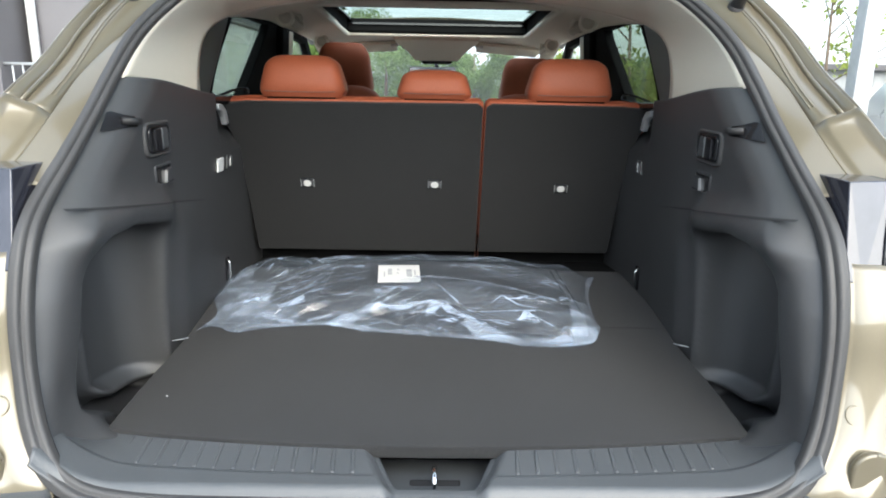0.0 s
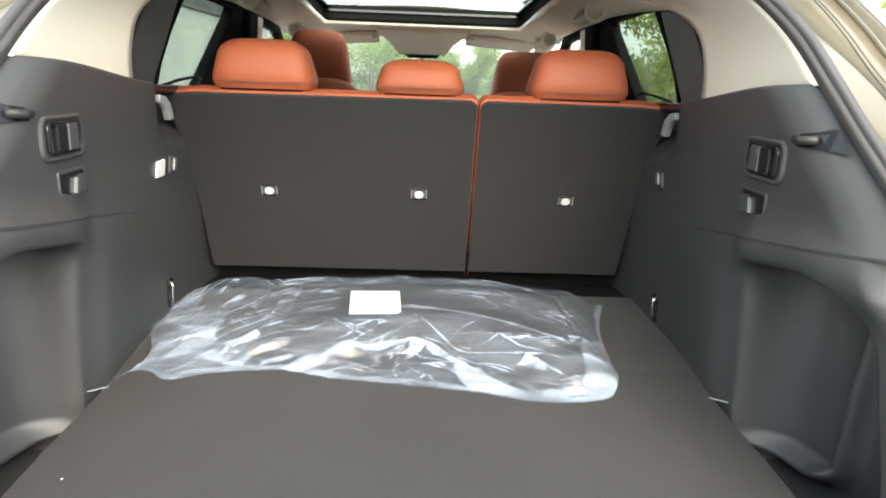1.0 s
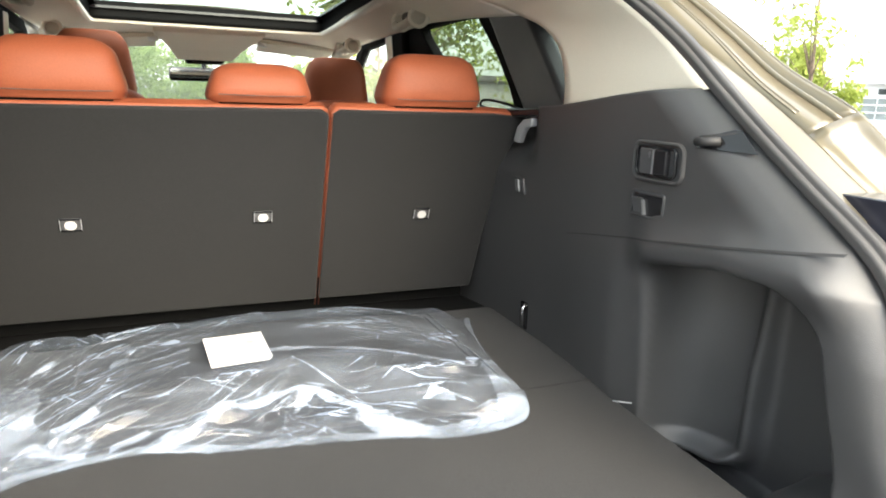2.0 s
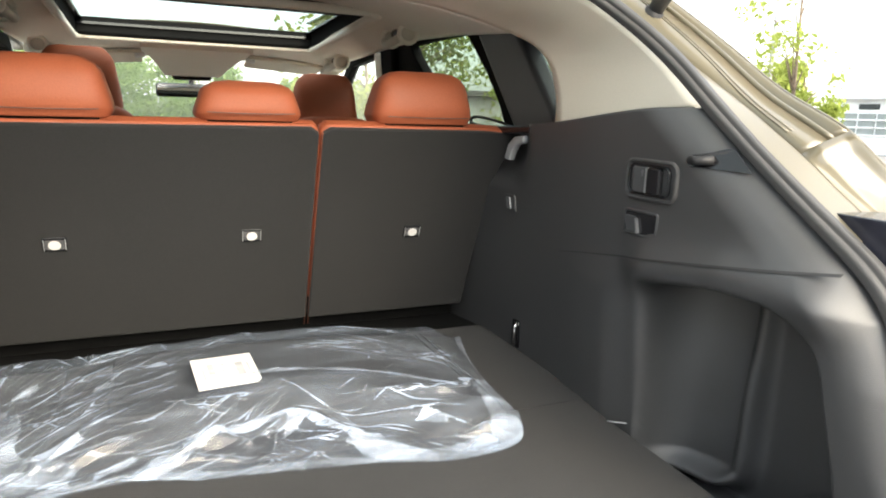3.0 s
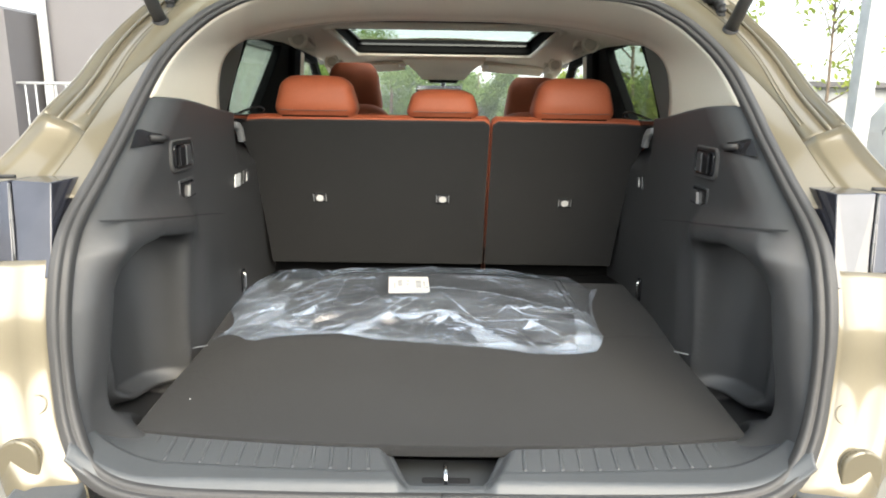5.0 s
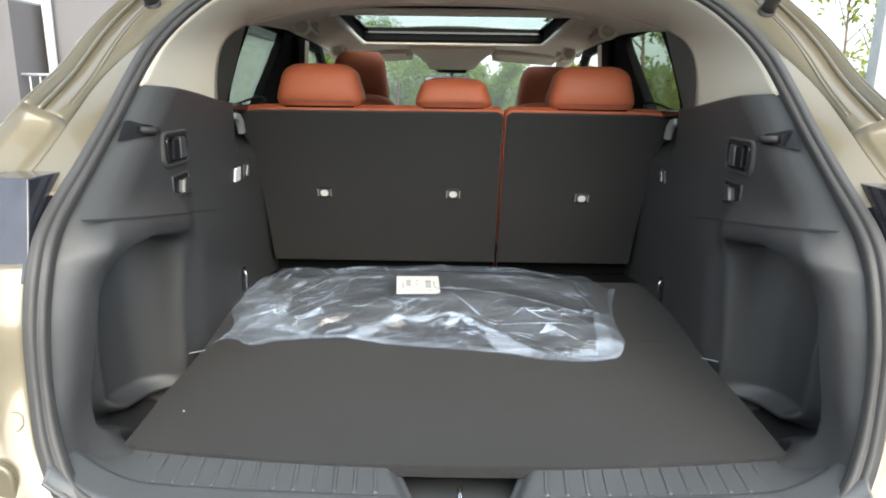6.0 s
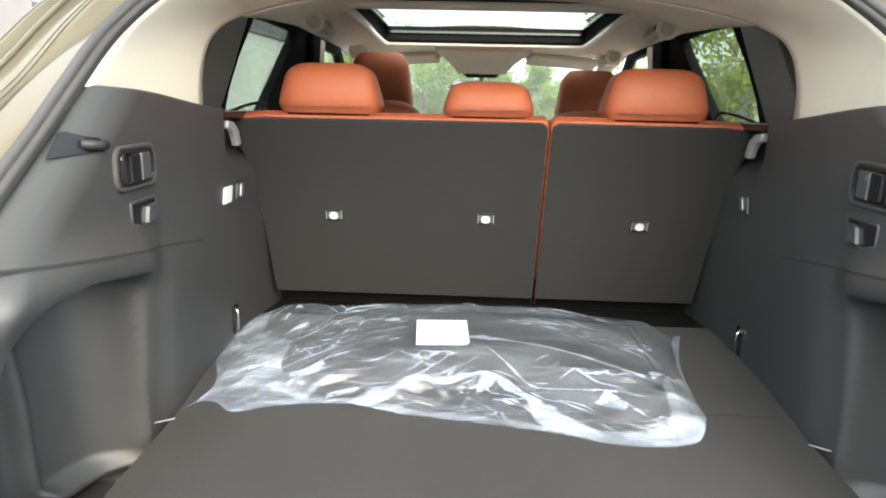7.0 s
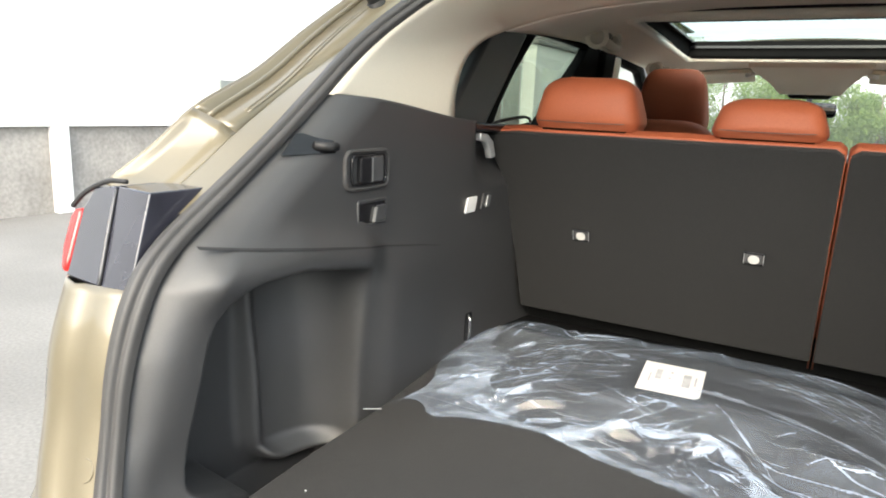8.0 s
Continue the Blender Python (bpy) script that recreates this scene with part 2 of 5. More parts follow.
# ---- mesh helpers ----
def thing(name, label, category, base=(0, 0, 0), group="", kind=""):
    ob = new(name)
    ob.empty_display_size = 0.05
    ob.location = base
    return tagged(ob, label, category, group, kind)


def part(name, bm, mat, parent=None, label="", smooth=True, solid=0.0):
    """Links a bmesh, given in world places, as one mesh object under a thing or a part."""
    me = bpy.data.meshes.new(name)
    flat = bm.faces.layers.int.get("flat")
    if smooth:
        for f in bm.faces:
            f.smooth = not (flat and f[flat])
    if flat:
        bm.faces.layers.int.remove(flat)
    bm.to_mesh(me)
    bm.free()
    me.materials.append(mat)
    ob = new(name, me)
    if parent is not None:
        ob.parent = parent
        if parent.type == "EMPTY":
            ob.matrix_parent_inverse = Matrix.Translation(-Vector(parent.location))
    if solid:
        s = ob.modifiers.new("thickness", "SOLIDIFY")
        s.thickness, s.offset = solid, 0.0
    return tagged(ob, label)


def lone(name, bm, mat, label, category, group="", kind="", smooth=True, solid=0.0):
    return tagged(part(name, bm, mat, None, "", smooth, solid), label, category, group, kind)


def sample(points, n):
    """n points evenly along a Catmull-Rom curve through the given points."""
    p = [Vector(q) for q in points]
    p = [2 * p[0] - p[1]] + p + [2 * p[-1] - p[-2]]
    dense = []
    for i in range(1, len(p) - 2):
        a, b, c, d = p[i - 1:i + 3]
        for k in range(24):
            t = k / 24
            dense.append(0.5 * ((2 * b) + (c - a) * t + (2 * a - 5 * b + 4 * c - d) * t * t + (3 * b - a - 3 * c + d) * t ** 3))
    dense.append(p[-2])
    run = [0.0]
    for a, b in zip(dense, dense[1:]):
        run.append(run[-1] + (b - a).length)
    out, j = [], 0
    for k in range(n):
        want = run[-1] * k / (n - 1)
        while j < len(run) - 2 and run[j + 1] < want:
            j += 1
        f = (want - run[j]) / max(1e-9, run[j + 1] - run[j])
        out.append(dense[j].lerp(dense[j + 1], min(1.0, max(0.0, f))))
    return out


def loft(rows, closed=False):
    bm = bmesh.new()
    vs = [[bm.verts.new(q) for q in row] for row in rows]
    n = len(rows[0])
    for a, b in zip(vs, vs[1:]):
        for i in range(n if closed else n - 1):
            bm.faces.new((a[i], a[(i + 1) % n], b[(i + 1) % n], b[i]))
    return bm


def box(c, s, bevel=0.0, bm=None, m=None, seg=2):
    own = bmesh.new()
    bmesh.ops.create_cube(own, size=1.0, matrix=Matrix.Diagonal((*s, 1)))
    flat = own.faces.layers.int.new("flat")
    for f in own.faces:
        f[flat] = 1
    if bevel > 0:
        for f in bmesh.ops.bevel(own, geom=own.edges[:], offset=bevel, segments=seg, profile=0.6, affect="EDGES")["faces"]:
            f[flat] = 0
    bmesh.ops.transform(own, matrix=Matrix.Translation(c) @ (m or Matrix.Identity(4)), verts=own.verts)
    return merge(bm, own)


def merge(bm, own):
    if bm is None:
        return own
    me = bpy.data.meshes.new("temporary")
    own.to_mesh(me)
    own.free()
    bm.from_mesh(me)
    bpy.data.meshes.remove(me)
    return bm


def tube(points, r, n=10, bm=None, r_end=None, cap=True):
    p = [Vector(q) for q in points]
    rows = []
    side = None
    for i, q in enumerate(p):
        d = (p[min(i + 1, len(p) - 1)] - p[max(i - 1, 0)]).normalized()
        if side is None:
            side = d.orthogonal().normalized()
        side = (side - d * side.dot(d)).normalized()
        up = d.cross(side)
        k = i / max(1, len(p) - 1)
        rad = r + ((r_end if r_end is not None else r) - r) * k
        rows.append([q + rad * (math.cos(2 * math.pi * j / n) * side + math.sin(2 * math.pi * j / n) * up) for j in range(n)])
    own = loft(rows, True)
    if cap:
        own.verts.ensure_lookup_table()
        own.faces.new(list(reversed(own.verts[:n])))
        own.faces.new(own.verts[len(own.verts) - n:])
    return merge(bm, own)


def prism(outline, at, depth, bevel=0.0, bm=None, seg=2):
    """A plate: outline of (a, b), put into the world by at(a, b, d), with d from 0 to depth."""
    own = bmesh.new()
    low = [own.verts.new(at(a, b, 0.0)) for a, b in outline]
    top = [own.verts.new(at(a, b, depth)) for a, b in outline]
    n = len(outline)
    own.faces.new(low)
    own.faces.new(list(reversed(top)))
    for i in range(n):
        own.faces.new((low[i], low[(i + 1) % n], top[(i + 1) % n], top[i]))
    bmesh.ops.recalc_face_normals(own, faces=own.faces[:])
    flat = own.faces.layers.int.new("flat")
    for f in own.faces:
        f[flat] = 1 if len(f.verts) > 4 or n < 12 else 0
    if bevel > 0:
        for f in bmesh.ops.bevel(own, geom=own.edges[:], offset=bevel, segments=seg, profile=0.6, affect="EDGES")["faces"]:
            f[flat] = 0
    return merge(bm, own)


def rounded(w, h, r, n=5, cx=0.0, cy=0.0):
    """Outline of a rounded rectangle."""
    pts = []
    for sx, sy, a0 in ((1, -1, -90), (1, 1, 0), (-1, 1, 90), (-1, -1, 180)):
        for k in range(n + 1):
            a = radians(a0 + 90 * k / n)
            pts.append((cx + sx * (w / 2 - r) + r * math.cos(a), cy + sy * (h / 2 - r) + r * math.sin(a)))
    return pts


def cushion(c, size, p=3.2, q=2.6, taper=0.12, lean=0.0, nu=40, nv=24):
    """A padded block: a superellipsoid, narrower towards its top and leaning forward by lean."""
    rows = []
    f = lambda v, e: math.copysign(abs(v) ** (2 / e), v)
    for j in range(nv + 1):
        b = -math.pi / 2 + math.pi * j / nv
        row = []
        for i in range(nu):
            a = 2 * math.pi * i / nu
            x, y, z = f(math.cos(b), p) * f(math.cos(a), q + 1.5), f(math.cos(b), p) * f(math.sin(a), q), f(math.sin(b), p)
            k = 1 - taper * (z + 1) / 2
            row.append(Vector((c[0] + size[0] / 2 * x * k, c[1] + size[1] / 2 * y * k + lean * z, c[2] + size[2] / 2 * z)))
        rows.append(row)
    bm = loft(rows, True)
    bmesh.ops.remove_doubles(bm, verts=bm.verts[:], dist=1e-5)
    return bm


def step(a, b, v):
    t = min(1.0, max(0.0, (v - a) / (b - a)))
    return t * t * (3 - 2 * t)


def flip(curve, s):
    return [Vector((q[0] * s, q[1], q[2])) for q in curve]


# ---- the loading bay: opening, floor, side trims, roof lining ----
FLOOR = 0.775
# inner and outer edge of the rubber seal, from the middle of the sill up the side to the middle of the roof
SEAL_IN = [(0, -0.285, 0.772), (0.25, -0.284, 0.772), (0.42, -0.280, 0.776), (0.49, -0.268, 0.795), (0.523, -0.250, 0.84),
           (0.543, -0.228, 0.92), (0.548, -0.205, 1.00), (0.553, -0.165, 1.08), (0.560, -0.122, 1.125), (0.567, -0.035, 1.193),
           (0.571, 0.055, 1.260), (0.571, 0.137, 1.320), (0.560, 0.220, 1.390), (0.530, 0.290, 1.450), (0.480, 0.350, 1.503),
           (0.400, 0.396, 1.540), (0.2, 0.428, 1.557), (0, 0.435, 1.560)]
SEAL_OUT = [(0, -0.325, 0.742), (0.25, -0.324, 0.743), (0.44, -0.318, 0.750), (0.52, -0.304, 0.778), (0.558, -0.280, 0.835),
            (0.578, -0.252, 0.92), (0.585, -0.234, 1.00), (0.588, -0.205, 1.08), (0.595, -0.160, 1.137), (0.604, -0.078, 1.203),
            (0.611, 0.015, 1.272), (0.612, 0.097, 1.334), (0.602, 0.178, 1.405), (0.572, 0.250, 1.468), (0.518, 0.312, 1.526),
            (0.430, 0.362, 1.566), (0.2, 0.395, 1.586), (0, 0.402, 1.590)]
# outer edge of the body beside and over the opening, from the tail lamp up to the roof
BODY_EDGE = [(0.735, -0.130, 1.190), (0.705, -0.070, 1.245), (0.685, -0.015, 1.297), (0.687, 0.10, 1.352), (0.682, 0.20, 1.418),
             (0.664, 0.28, 1.475), (0.622, 0.36, 1.54), (0.55, 0.42, 1.60), (0.40, 0.45, 1.625), (0.2, 0.465, 1.637), (0, 0.47, 1.64)]


def blend_edge(a, b, low, high):
    """The curve from a towards b by a share that goes from low at the sill to high up the pillar."""
    out = []
    for p, q in zip(a, b):
        p, q = Vector(p), Vector(q)
        out.append(tuple(p.lerp(q, low + (high - low) * step(1.06, 1.26, p.z))))
    return out


SEAL_IN, SEAL_OUT = blend_edge(SEAL_IN, SEAL_OUT, 0.42, 0.0), blend_edge(SEAL_IN, SEAL_OUT, 1.08, 0.50)
seal = thing("door_seal", "dark grey ribbed rubber seal round the tailgate opening", "seal", (0, -0.3, 0.74))
for s in (1, -1):
    a, b = sample(SEAL_IN, 150), sample(SEAL_OUT, 150)
    rows = []
    for k in range(19):
        v = k / 18
        ridge = 0.008 * math.sin(math.pi * v) ** 0.6 + 0.0028 * math.cos(2 * math.pi * 2 * (v - 0.25)) * math.sin(math.pi * v) ** 0.4
        row = []
        for i in range(150):
            q = a[i].lerp(b[i], v)
            t = (a[min(i + 1, 149)] - a[max(i - 1, 0)]).normalized()
            nrm = t.cross((b[i] - a[i]).normalized())
            if nrm.y > 0:
                nrm = -nrm
            row.append(q + nrm * ridge)
        rows.append(flip(row, s))
    part("seal_strip", loft(rows), M_RUBBER, seal, "", True, 0.004)


def seal_at_height(z):
    """x and y of the seal's inner edge on the side, at height z."""
    c = SEAL_IN[3:15]
    for p, q in zip(c, c[1:]):
        if z <= q[2]:
            f = max(-0.5, (z - p[2]) / (q[2] - p[2]))
            return p[0] + (q[0] - p[0]) * f, p[1] + (q[1] - p[1]) * f
    return c[-1][0], c[-1][1]


def trim_depth(y, z):
    """How far the right side trim lies outward, at y and z: pocket, ledge, folds and the lower panel's step."""
    x = 0.541
    x += 0.010 * step(1.02, 0.80, z)
    # lower panel proud of the upper one, its edge sharp at the back and fading forward
    line = 1.128 - 0.075 * (y + 0.13) / 0.5 - 0.03 * max(0.0, y - 0.37)
    fade = 1 - step(0.15, 0.62, y)
    x -= 0.0015 * step(line + 0.0025, line - 0.0025, z) * fade
    # flank that turns out towards the seal above the fold
    fold = 0.185 - (1.32 - z) * 1.42
    x += 0.045 * step(fold + 0.07, fold - 0.13, y) * step(1.09, 1.16, z)
    # slight bulge ahead of the pocket
    x -= 0.010 * step(0.15, 0.22, y) * step(0.52, 0.26, y) * step(1.10, 1.00, z)
    x += 0.005 * step(0.30, 0.60, y)
    # hollow beside the seat's shoulder
    x += 0.060 * step(0.57, 0.71, y) * step(1.13, 1.22, z)
    # pocket: a wide round corner at its upper rear, a tight one at its upper front
    top = 1.068 - 0.16 * max(0.0, y - 0.03)
    rear = -0.168 + 0.045 * step(0.80, 1.06, z) + 0.12 * step(0.83, 0.74, z)
    d1, d2, d3 = y - rear, 0.205 - y, top - z
    d = min(d1, d2, d3)
    if d1 < 0.075 and d3 < 0.075:
        d = min(d, 0.075 - math.hypot(0.075 - d1, 0.075 - d3))
    if d2 < 0.030 and d3 < 0.030:
        d = min(d, 0.030 - math.hypot(0.030 - d2, 0.030 - d3))
    inside = step(-0.006, 0.016, d)
    # soft roll over the pocket's upper lip
    x -= 0.026 * math.exp(-((z - top - 0.020) / 0.036) ** 2) * step(-0.19, -0.12, y) * step(0.26, 0.17, y)
    dy, dz = y - 0.058, z - 0.706
    rim = 0.05 - math.hypot(max(0.0, 0.05 - dy), max(0.0, 0.05 - dz)) if min(dy, dz) < 0.05 else min(dy, dz)
    # its front wall curls round to face the opening, with a rounded rib at its outer and lower edge
    turn = min(1.0, max(0.0, (y - 0.050) / 0.150))
    bowl = (0.114 + 0.020 * step(0.84, 1.04, z)) * (1 - turn ** 2.8) ** 0.62
    well = 0.140 + (bowl - 0.140) * step(-0.008, 0.012, rim) - 0.018 * math.exp(-(rim / 0.012) ** 2)
    # sloping ledge at its foot
    well -= 0.022 * step(0.746, 0.716, z) * step(-0.006, 0.006, rim)
    x += 0.012 * step(0.290, 0.210, y) * step(0.12, 0.20, y) * step(top + 0.05, top - 0.06, z)
    x += inside * (max(0.0, well) + 0.05 * max(0.0, z - 0.77)) * step(0.664, 0.690, z)
    return x


def trim_top(u):
    return 1.320 - 0.040 * step(0.0, 0.62, u) - 0.012 * step(0.60, 0.72, u) - 0.035 * step(0.70, 0.78, u)


def side_trim(s):
    nu, nv = 340, 160
    rows = []
    for j in range(nv + 1):
        v = j / nv
        row = []
        for i in range(nu + 1):
            u = (i / nu) ** 1.15
            z = 0.66 + (trim_top(u) - 0.66) * v
            xs, ys = seal_at_height(z)
            y = ys + (0.99 - ys) * u
            x = trim_depth(y, z)
            k = step(0.0, 0.035, u)
            roll = 1 - max(0.0, 1 - u / 0.055) ** 2
            x = xs + 0.012 * (1 - k) + (x - xs - 0.012 * (1 - k)) * roll
            # rounded lower corner that runs over into the sill
            low = min(1.0, max(0.0, (0.875 - z) / 0.105))
            x -= 0.060 * (1 - math.sqrt(1 - low * low)) * step(-0.09, -0.17, y) * step(0.0, 0.05, u)
            # the pocket's roof reaches up behind its lip
            lift = 0.85 * max(0.0, x - 0.565) * step(0.93, 1.06, z) * step(1.09, 1.06, z) * step(-0.20, -0.12, y) * step(0.22, 0.16, y)
            # rounded front corner by the seat
            x += 0.05 * step(0.72, 0.86, y) * step(1.17, 1.25, z)
            row.append(Vector((s * x, y, z + lift)))
        rows.append(row)
    return loft(rows)


for s, w in ((1, "right"), (-1, "left")):
    wall = lone("wall_" + w, side_trim(s), M_PANEL, "dark grey grained plastic boot side trim with moulded pocket", "side trim", "boot side trims", "structure", True, 0.003)
    seam = []
    for k in range(60):
        y = -0.135 + 0.58 * k / 59
        z = 1.128 - 0.075 * (y + 0.13) / 0.5 - 0.03 * max(0.0, y - 0.37)
        seam.append((y, z, 0.0017 * (1 - 0.75 * step(0.0, 0.50, y)) + 0.0001))
    rows = [[Vector((s * (trim_depth(y, z + e * r) - 0.0030 + 0.0004 * (e == 0)), y, z + e * r)) for y, z, r in seam] for e in (-1, 0, 1)]
    part("panel_gap", loft(rows), M_BLACKMATT, wall, "dark gap between the trim panels")

# cargo floor board with a hinge line
board = thing("floor", "flat charcoal carpeted boot floor board", "boot floor", (0, 0.3, FLOOR - 0.02), "", "structure")


def board_edge(x):
    """The board's curved edge towards the sill."""
    return -0.191 + 0.160 * x * x


def floor_plate(out):
    return prism(out, lambda a, b, d: Vector((a, b, FLOOR - d)), 0.020, 0.0016)


near = [(x, board_edge(x)) for x in np.linspace(-0.519, 0.519, 33).tolist()]
part("board_rear", floor_plate(near + [(0.527, 0.02), (0.532, 0.25), (0.540, 0.3295), (-0.540, 0.3295), (-0.532, 0.25), (-0.527, 0.02)]), M_CARPET, board)
part("board_front", floor_plate([(-0.540, 0.3305), (0.540, 0.3305), (0.560, 0.50), (0.564, 0.795), (-0.564, 0.795), (-0.560, 0.50)]), M_CARPET, board)
part("seat_flap", prism([(-0.57, 0.797), (0.57, 0.797), (0.57, 1.03), (-0.57, 1.03)], lambda a, b, d: Vector((a, b, FLOOR - 0.004 - d - 0.10 * max(0.0, b - 0.80))), 0.012, 0.003), M_FELT, board, "black felt flap behind the seats")
lone("underfloor", box((0, 0.35, 0.64), (1.5, 1.3, 0.04)), M_BLACKMATT, "black tray under the boot floor", "tray", "", "structure")
bm = box((-0.467, -0.033, FLOOR + 0.0006), (0.0026, 0.002, 0.0012), 0.0005)
lone("crumb", bm, M_WHITE, "tiny white crumb on the carpet", "crumb")

# sill plate with ribs, notch and striker
sill = thing("sill_plate", "ribbed grey plastic boot sill plate with a notch for the lock", "sill plate", (0, -0.2, 0.72))
rows = []
for j in range(49):
    row = []
    for i in range(401):
        x = -0.545 + 1.09 * i / 400
        y0 = board_edge(x) + 0.012
        y = y0 + (-0.308 - y0) * j / 48
        rim = -0.260 + 0.11 * x * x
        z = 0.7675 + 0.005 * step(rim, rim - 0.008, y) - 0.016 * step(-0.288, -0.308, y)
        w, half = abs(x - 0.008), 0.100 + 0.34 * (y + 0.20)
        z -= 0.016 * step(half + 0.010, half - 0.014, w) + 0.044 * step(half - 0.016, half - 0.026, w) * step(-0.276, -0.268, y)
        z += 0.055 * max(0.0, (abs(x) - 0.42) / 0.125) ** 2.4 * step(-0.14, -0.25, y)
        row.append(Vector((x, y, z)))
    rows.append(row)
part("plate", loft(rows), M_SILL, sill, "", True, 0.003)
for s in (1, -1):
    for k in range(14):
        x = 0.008 + s * (0.121 + 0.0293 * k)
        y0, y1 = board_edge(x) - 0.002, -0.255 + 0.11 * x * x
        lean = s * 0.006
        part("rib", prism([(x + lean - 0.003, y0), (x + lean + 0.003, y0), (x + 0.003, y1), (x - 0.003, y1)], lambda a, b, d: Vector((a, b, 0.7660 + d)), 0.0050, 0.0012, None, 1), M_SILL, sill)
part("striker_plate", box((0.008, -0.222, 0.716), (0.080, 0.05, 0.014), 0.004), M_BLACKMATT, sill, "black plastic lock block")
part("striker", tube(sample([(0.007, -0.214, 0.722), (0.007, -0.216, 0.752), (0.007, -0.228, 0.757), (0.007, -0.246, 0.752), (0.007, -0.250, 0.722)], 14), 0.0042, 8), M_CHROME, sill, "chrome lock striker loop")

# upper rear pillars and the lining's rear header in one sheet, then the roof lining with the sunroof opening
N_ARCH = 120
WIN_EDGE = [(0.560, 0.515, 1.282), (0.559, 0.517, 1.340), (0.556, 0.545, 1.400), (0.545, 0.590, 1.440), (0.525, 0.66, 1.470)]


def roof_section(y, n):
    """Half section of the lining at y, from its side edge to the middle."""
    xe = np.interp(y, [0.66, 1.0, 1.3, 1.7, 2.1, 2.5], [0.525, 0.565, 0.575, 0.585, 0.56, 0.53])
    ze = np.interp(y, [0.66, 1.0, 1.3, 1.7, 2.1, 2.5], [1.470, 1.497, 1.510, 1.505, 1.480, 1.455])
    zc = np.interp(y, [0.66, 0.85, 1.1, 1.34, 1.7, 2.02, 2.25, 2.5], [1.524, 1.550, 1.577, 1.588, 1.566, 1.532, 1.510, 1.492])
    return [Vector((xe * (1 - k / (n - 1)), y, zc - (zc - ze) * (1 - k / (n - 1)) ** 3.0)) for k in range(n)]


win = sample(WIN_EDGE, 26)
arch_out = win[:-1] + roof_section(0.66, 35)
arch_out = arch_out + [Vector((-q.x, q.y, q.z)) for q in reversed(arch_out[:-1])]
arch_in = sample(SEAL_IN[11:], 60)
arch_in = arch_in + [Vector((-q.x, q.y, q.z)) for q in reversed(arch_in[:-1])]
rows = []
for k in range(15):
    v = k / 14
    row = []
    for i in range(len(arch_in)):
        q = arch_in[i].lerp(arch_out[i], v)
        up = step(1.40, 1.52, q.z)
        q.z -= 0.012 * up * math.sin(math.pi * min(1, v * 1.25))
        q.x *= 1 + 0.006 * math.sin(math.pi * v) * (1 - up)
        row.append(q)
    rows.append(row)
lone("trim", loft(rows), M_BEIGE, "beige plastic rear pillar trims and roof header", "pillar trim", "", "structure", True, 0.004)

HOLE = (0.402, 1.185, 2.022)
ys = sorted({*np.linspace(0.66, 2.5, 56).round(4).tolist(), HOLE[1], HOLE[2]})
bm = bmesh.new()
grid = []
for y in ys:
    half = roof_section(y, 40)
    wide = half[0].x
    xs = sorted({*np.linspace(0, wide, 30).tolist(), HOLE[0]}, reverse=True)
    zc, ze = half[-1].z, half[0].z
    line = [Vector((x, y, zc - (zc - ze) * (x / wide) ** 3)) for x in xs]
    grid.append([bm.verts.new(q) for q in line] + [bm.verts.new((-q.x, q.y, q.z)) for q in reversed(line[:-1])])
for r in range(len(ys) - 1):
    for i in range(len(grid[0]) - 1):
        quad = (grid[r][i], grid[r][i + 1], grid[r + 1][i + 1], grid[r + 1][i])
        c = sum((v.co for v in quad), Vector()) / 4
        if abs(c.x) < HOLE[0] and HOLE[1] < c.y < HOLE[2]:
            continue
        bm.faces.new(quad)
bmesh.ops.delete(bm, geom=[v for v in bm.verts if not v.link_faces], context="VERTS")
lone("ceiling", bm, M_LINER, "beige fabric roof lining with a sunroof opening", "roof lining", "", "structure", True, 0.006)

# sunroof: beige lip round the opening, black frame, glass
roof = thing("sunroof", "panoramic sunroof with black frame and clear tinted glass", "sunroof", (0, 1.7, 1.6))
for s in (1, -1):
    part("side_wall", prism([(1.190, 1.570), (1.70, 1.545), (2.028, 1.513), (2.028, 1.580), (1.190, 1.602)], lambda a, b, d, s=s: Vector((s * (HOLE[0] - 0.003 + d), a, b)), 0.010, 0.001), M_FELT, roof, "black side wall of the opening")
    part("slide_rail", prism([(1.50, 1.586), (2.02, 1.568), (2.02, 1.575), (1.50, 1.593)], lambda a, b, d, s=s: Vector((s * (HOLE[0] - 0.024 + d), a, b)), 0.024, 0.001), M_BLACK, roof, "gloss black slide rail")
part("rear_blind", prism([(1.185, 1.592), (1.525, 1.585), (1.535, 1.592), (1.525, 1.600), (1.185, 1.606)], lambda a, b, d: Vector((-0.405 + d, a, b)), 0.81, 0.002), M_FELT, roof, "rolled black sunblind cover")
part("front_beam", prism([(2.004, 1.526), (2.012, 1.517), (2.050, 1.517), (2.060, 1.580), (2.020, 1.579)], lambda a, b, d: Vector((-0.40 + d, a, b)), 0.80, 0.003), M_FELT, roof)
part("beam_strip", prism([(2.002, 1.552), (2.012, 1.552), (2.016, 1.562), (2.006, 1.562)], lambda a, b, d: Vector((-0.40 + d, a, b)), 0.80, 0.001), M_BLACK, roof, "gloss black wind deflector")
ring = []
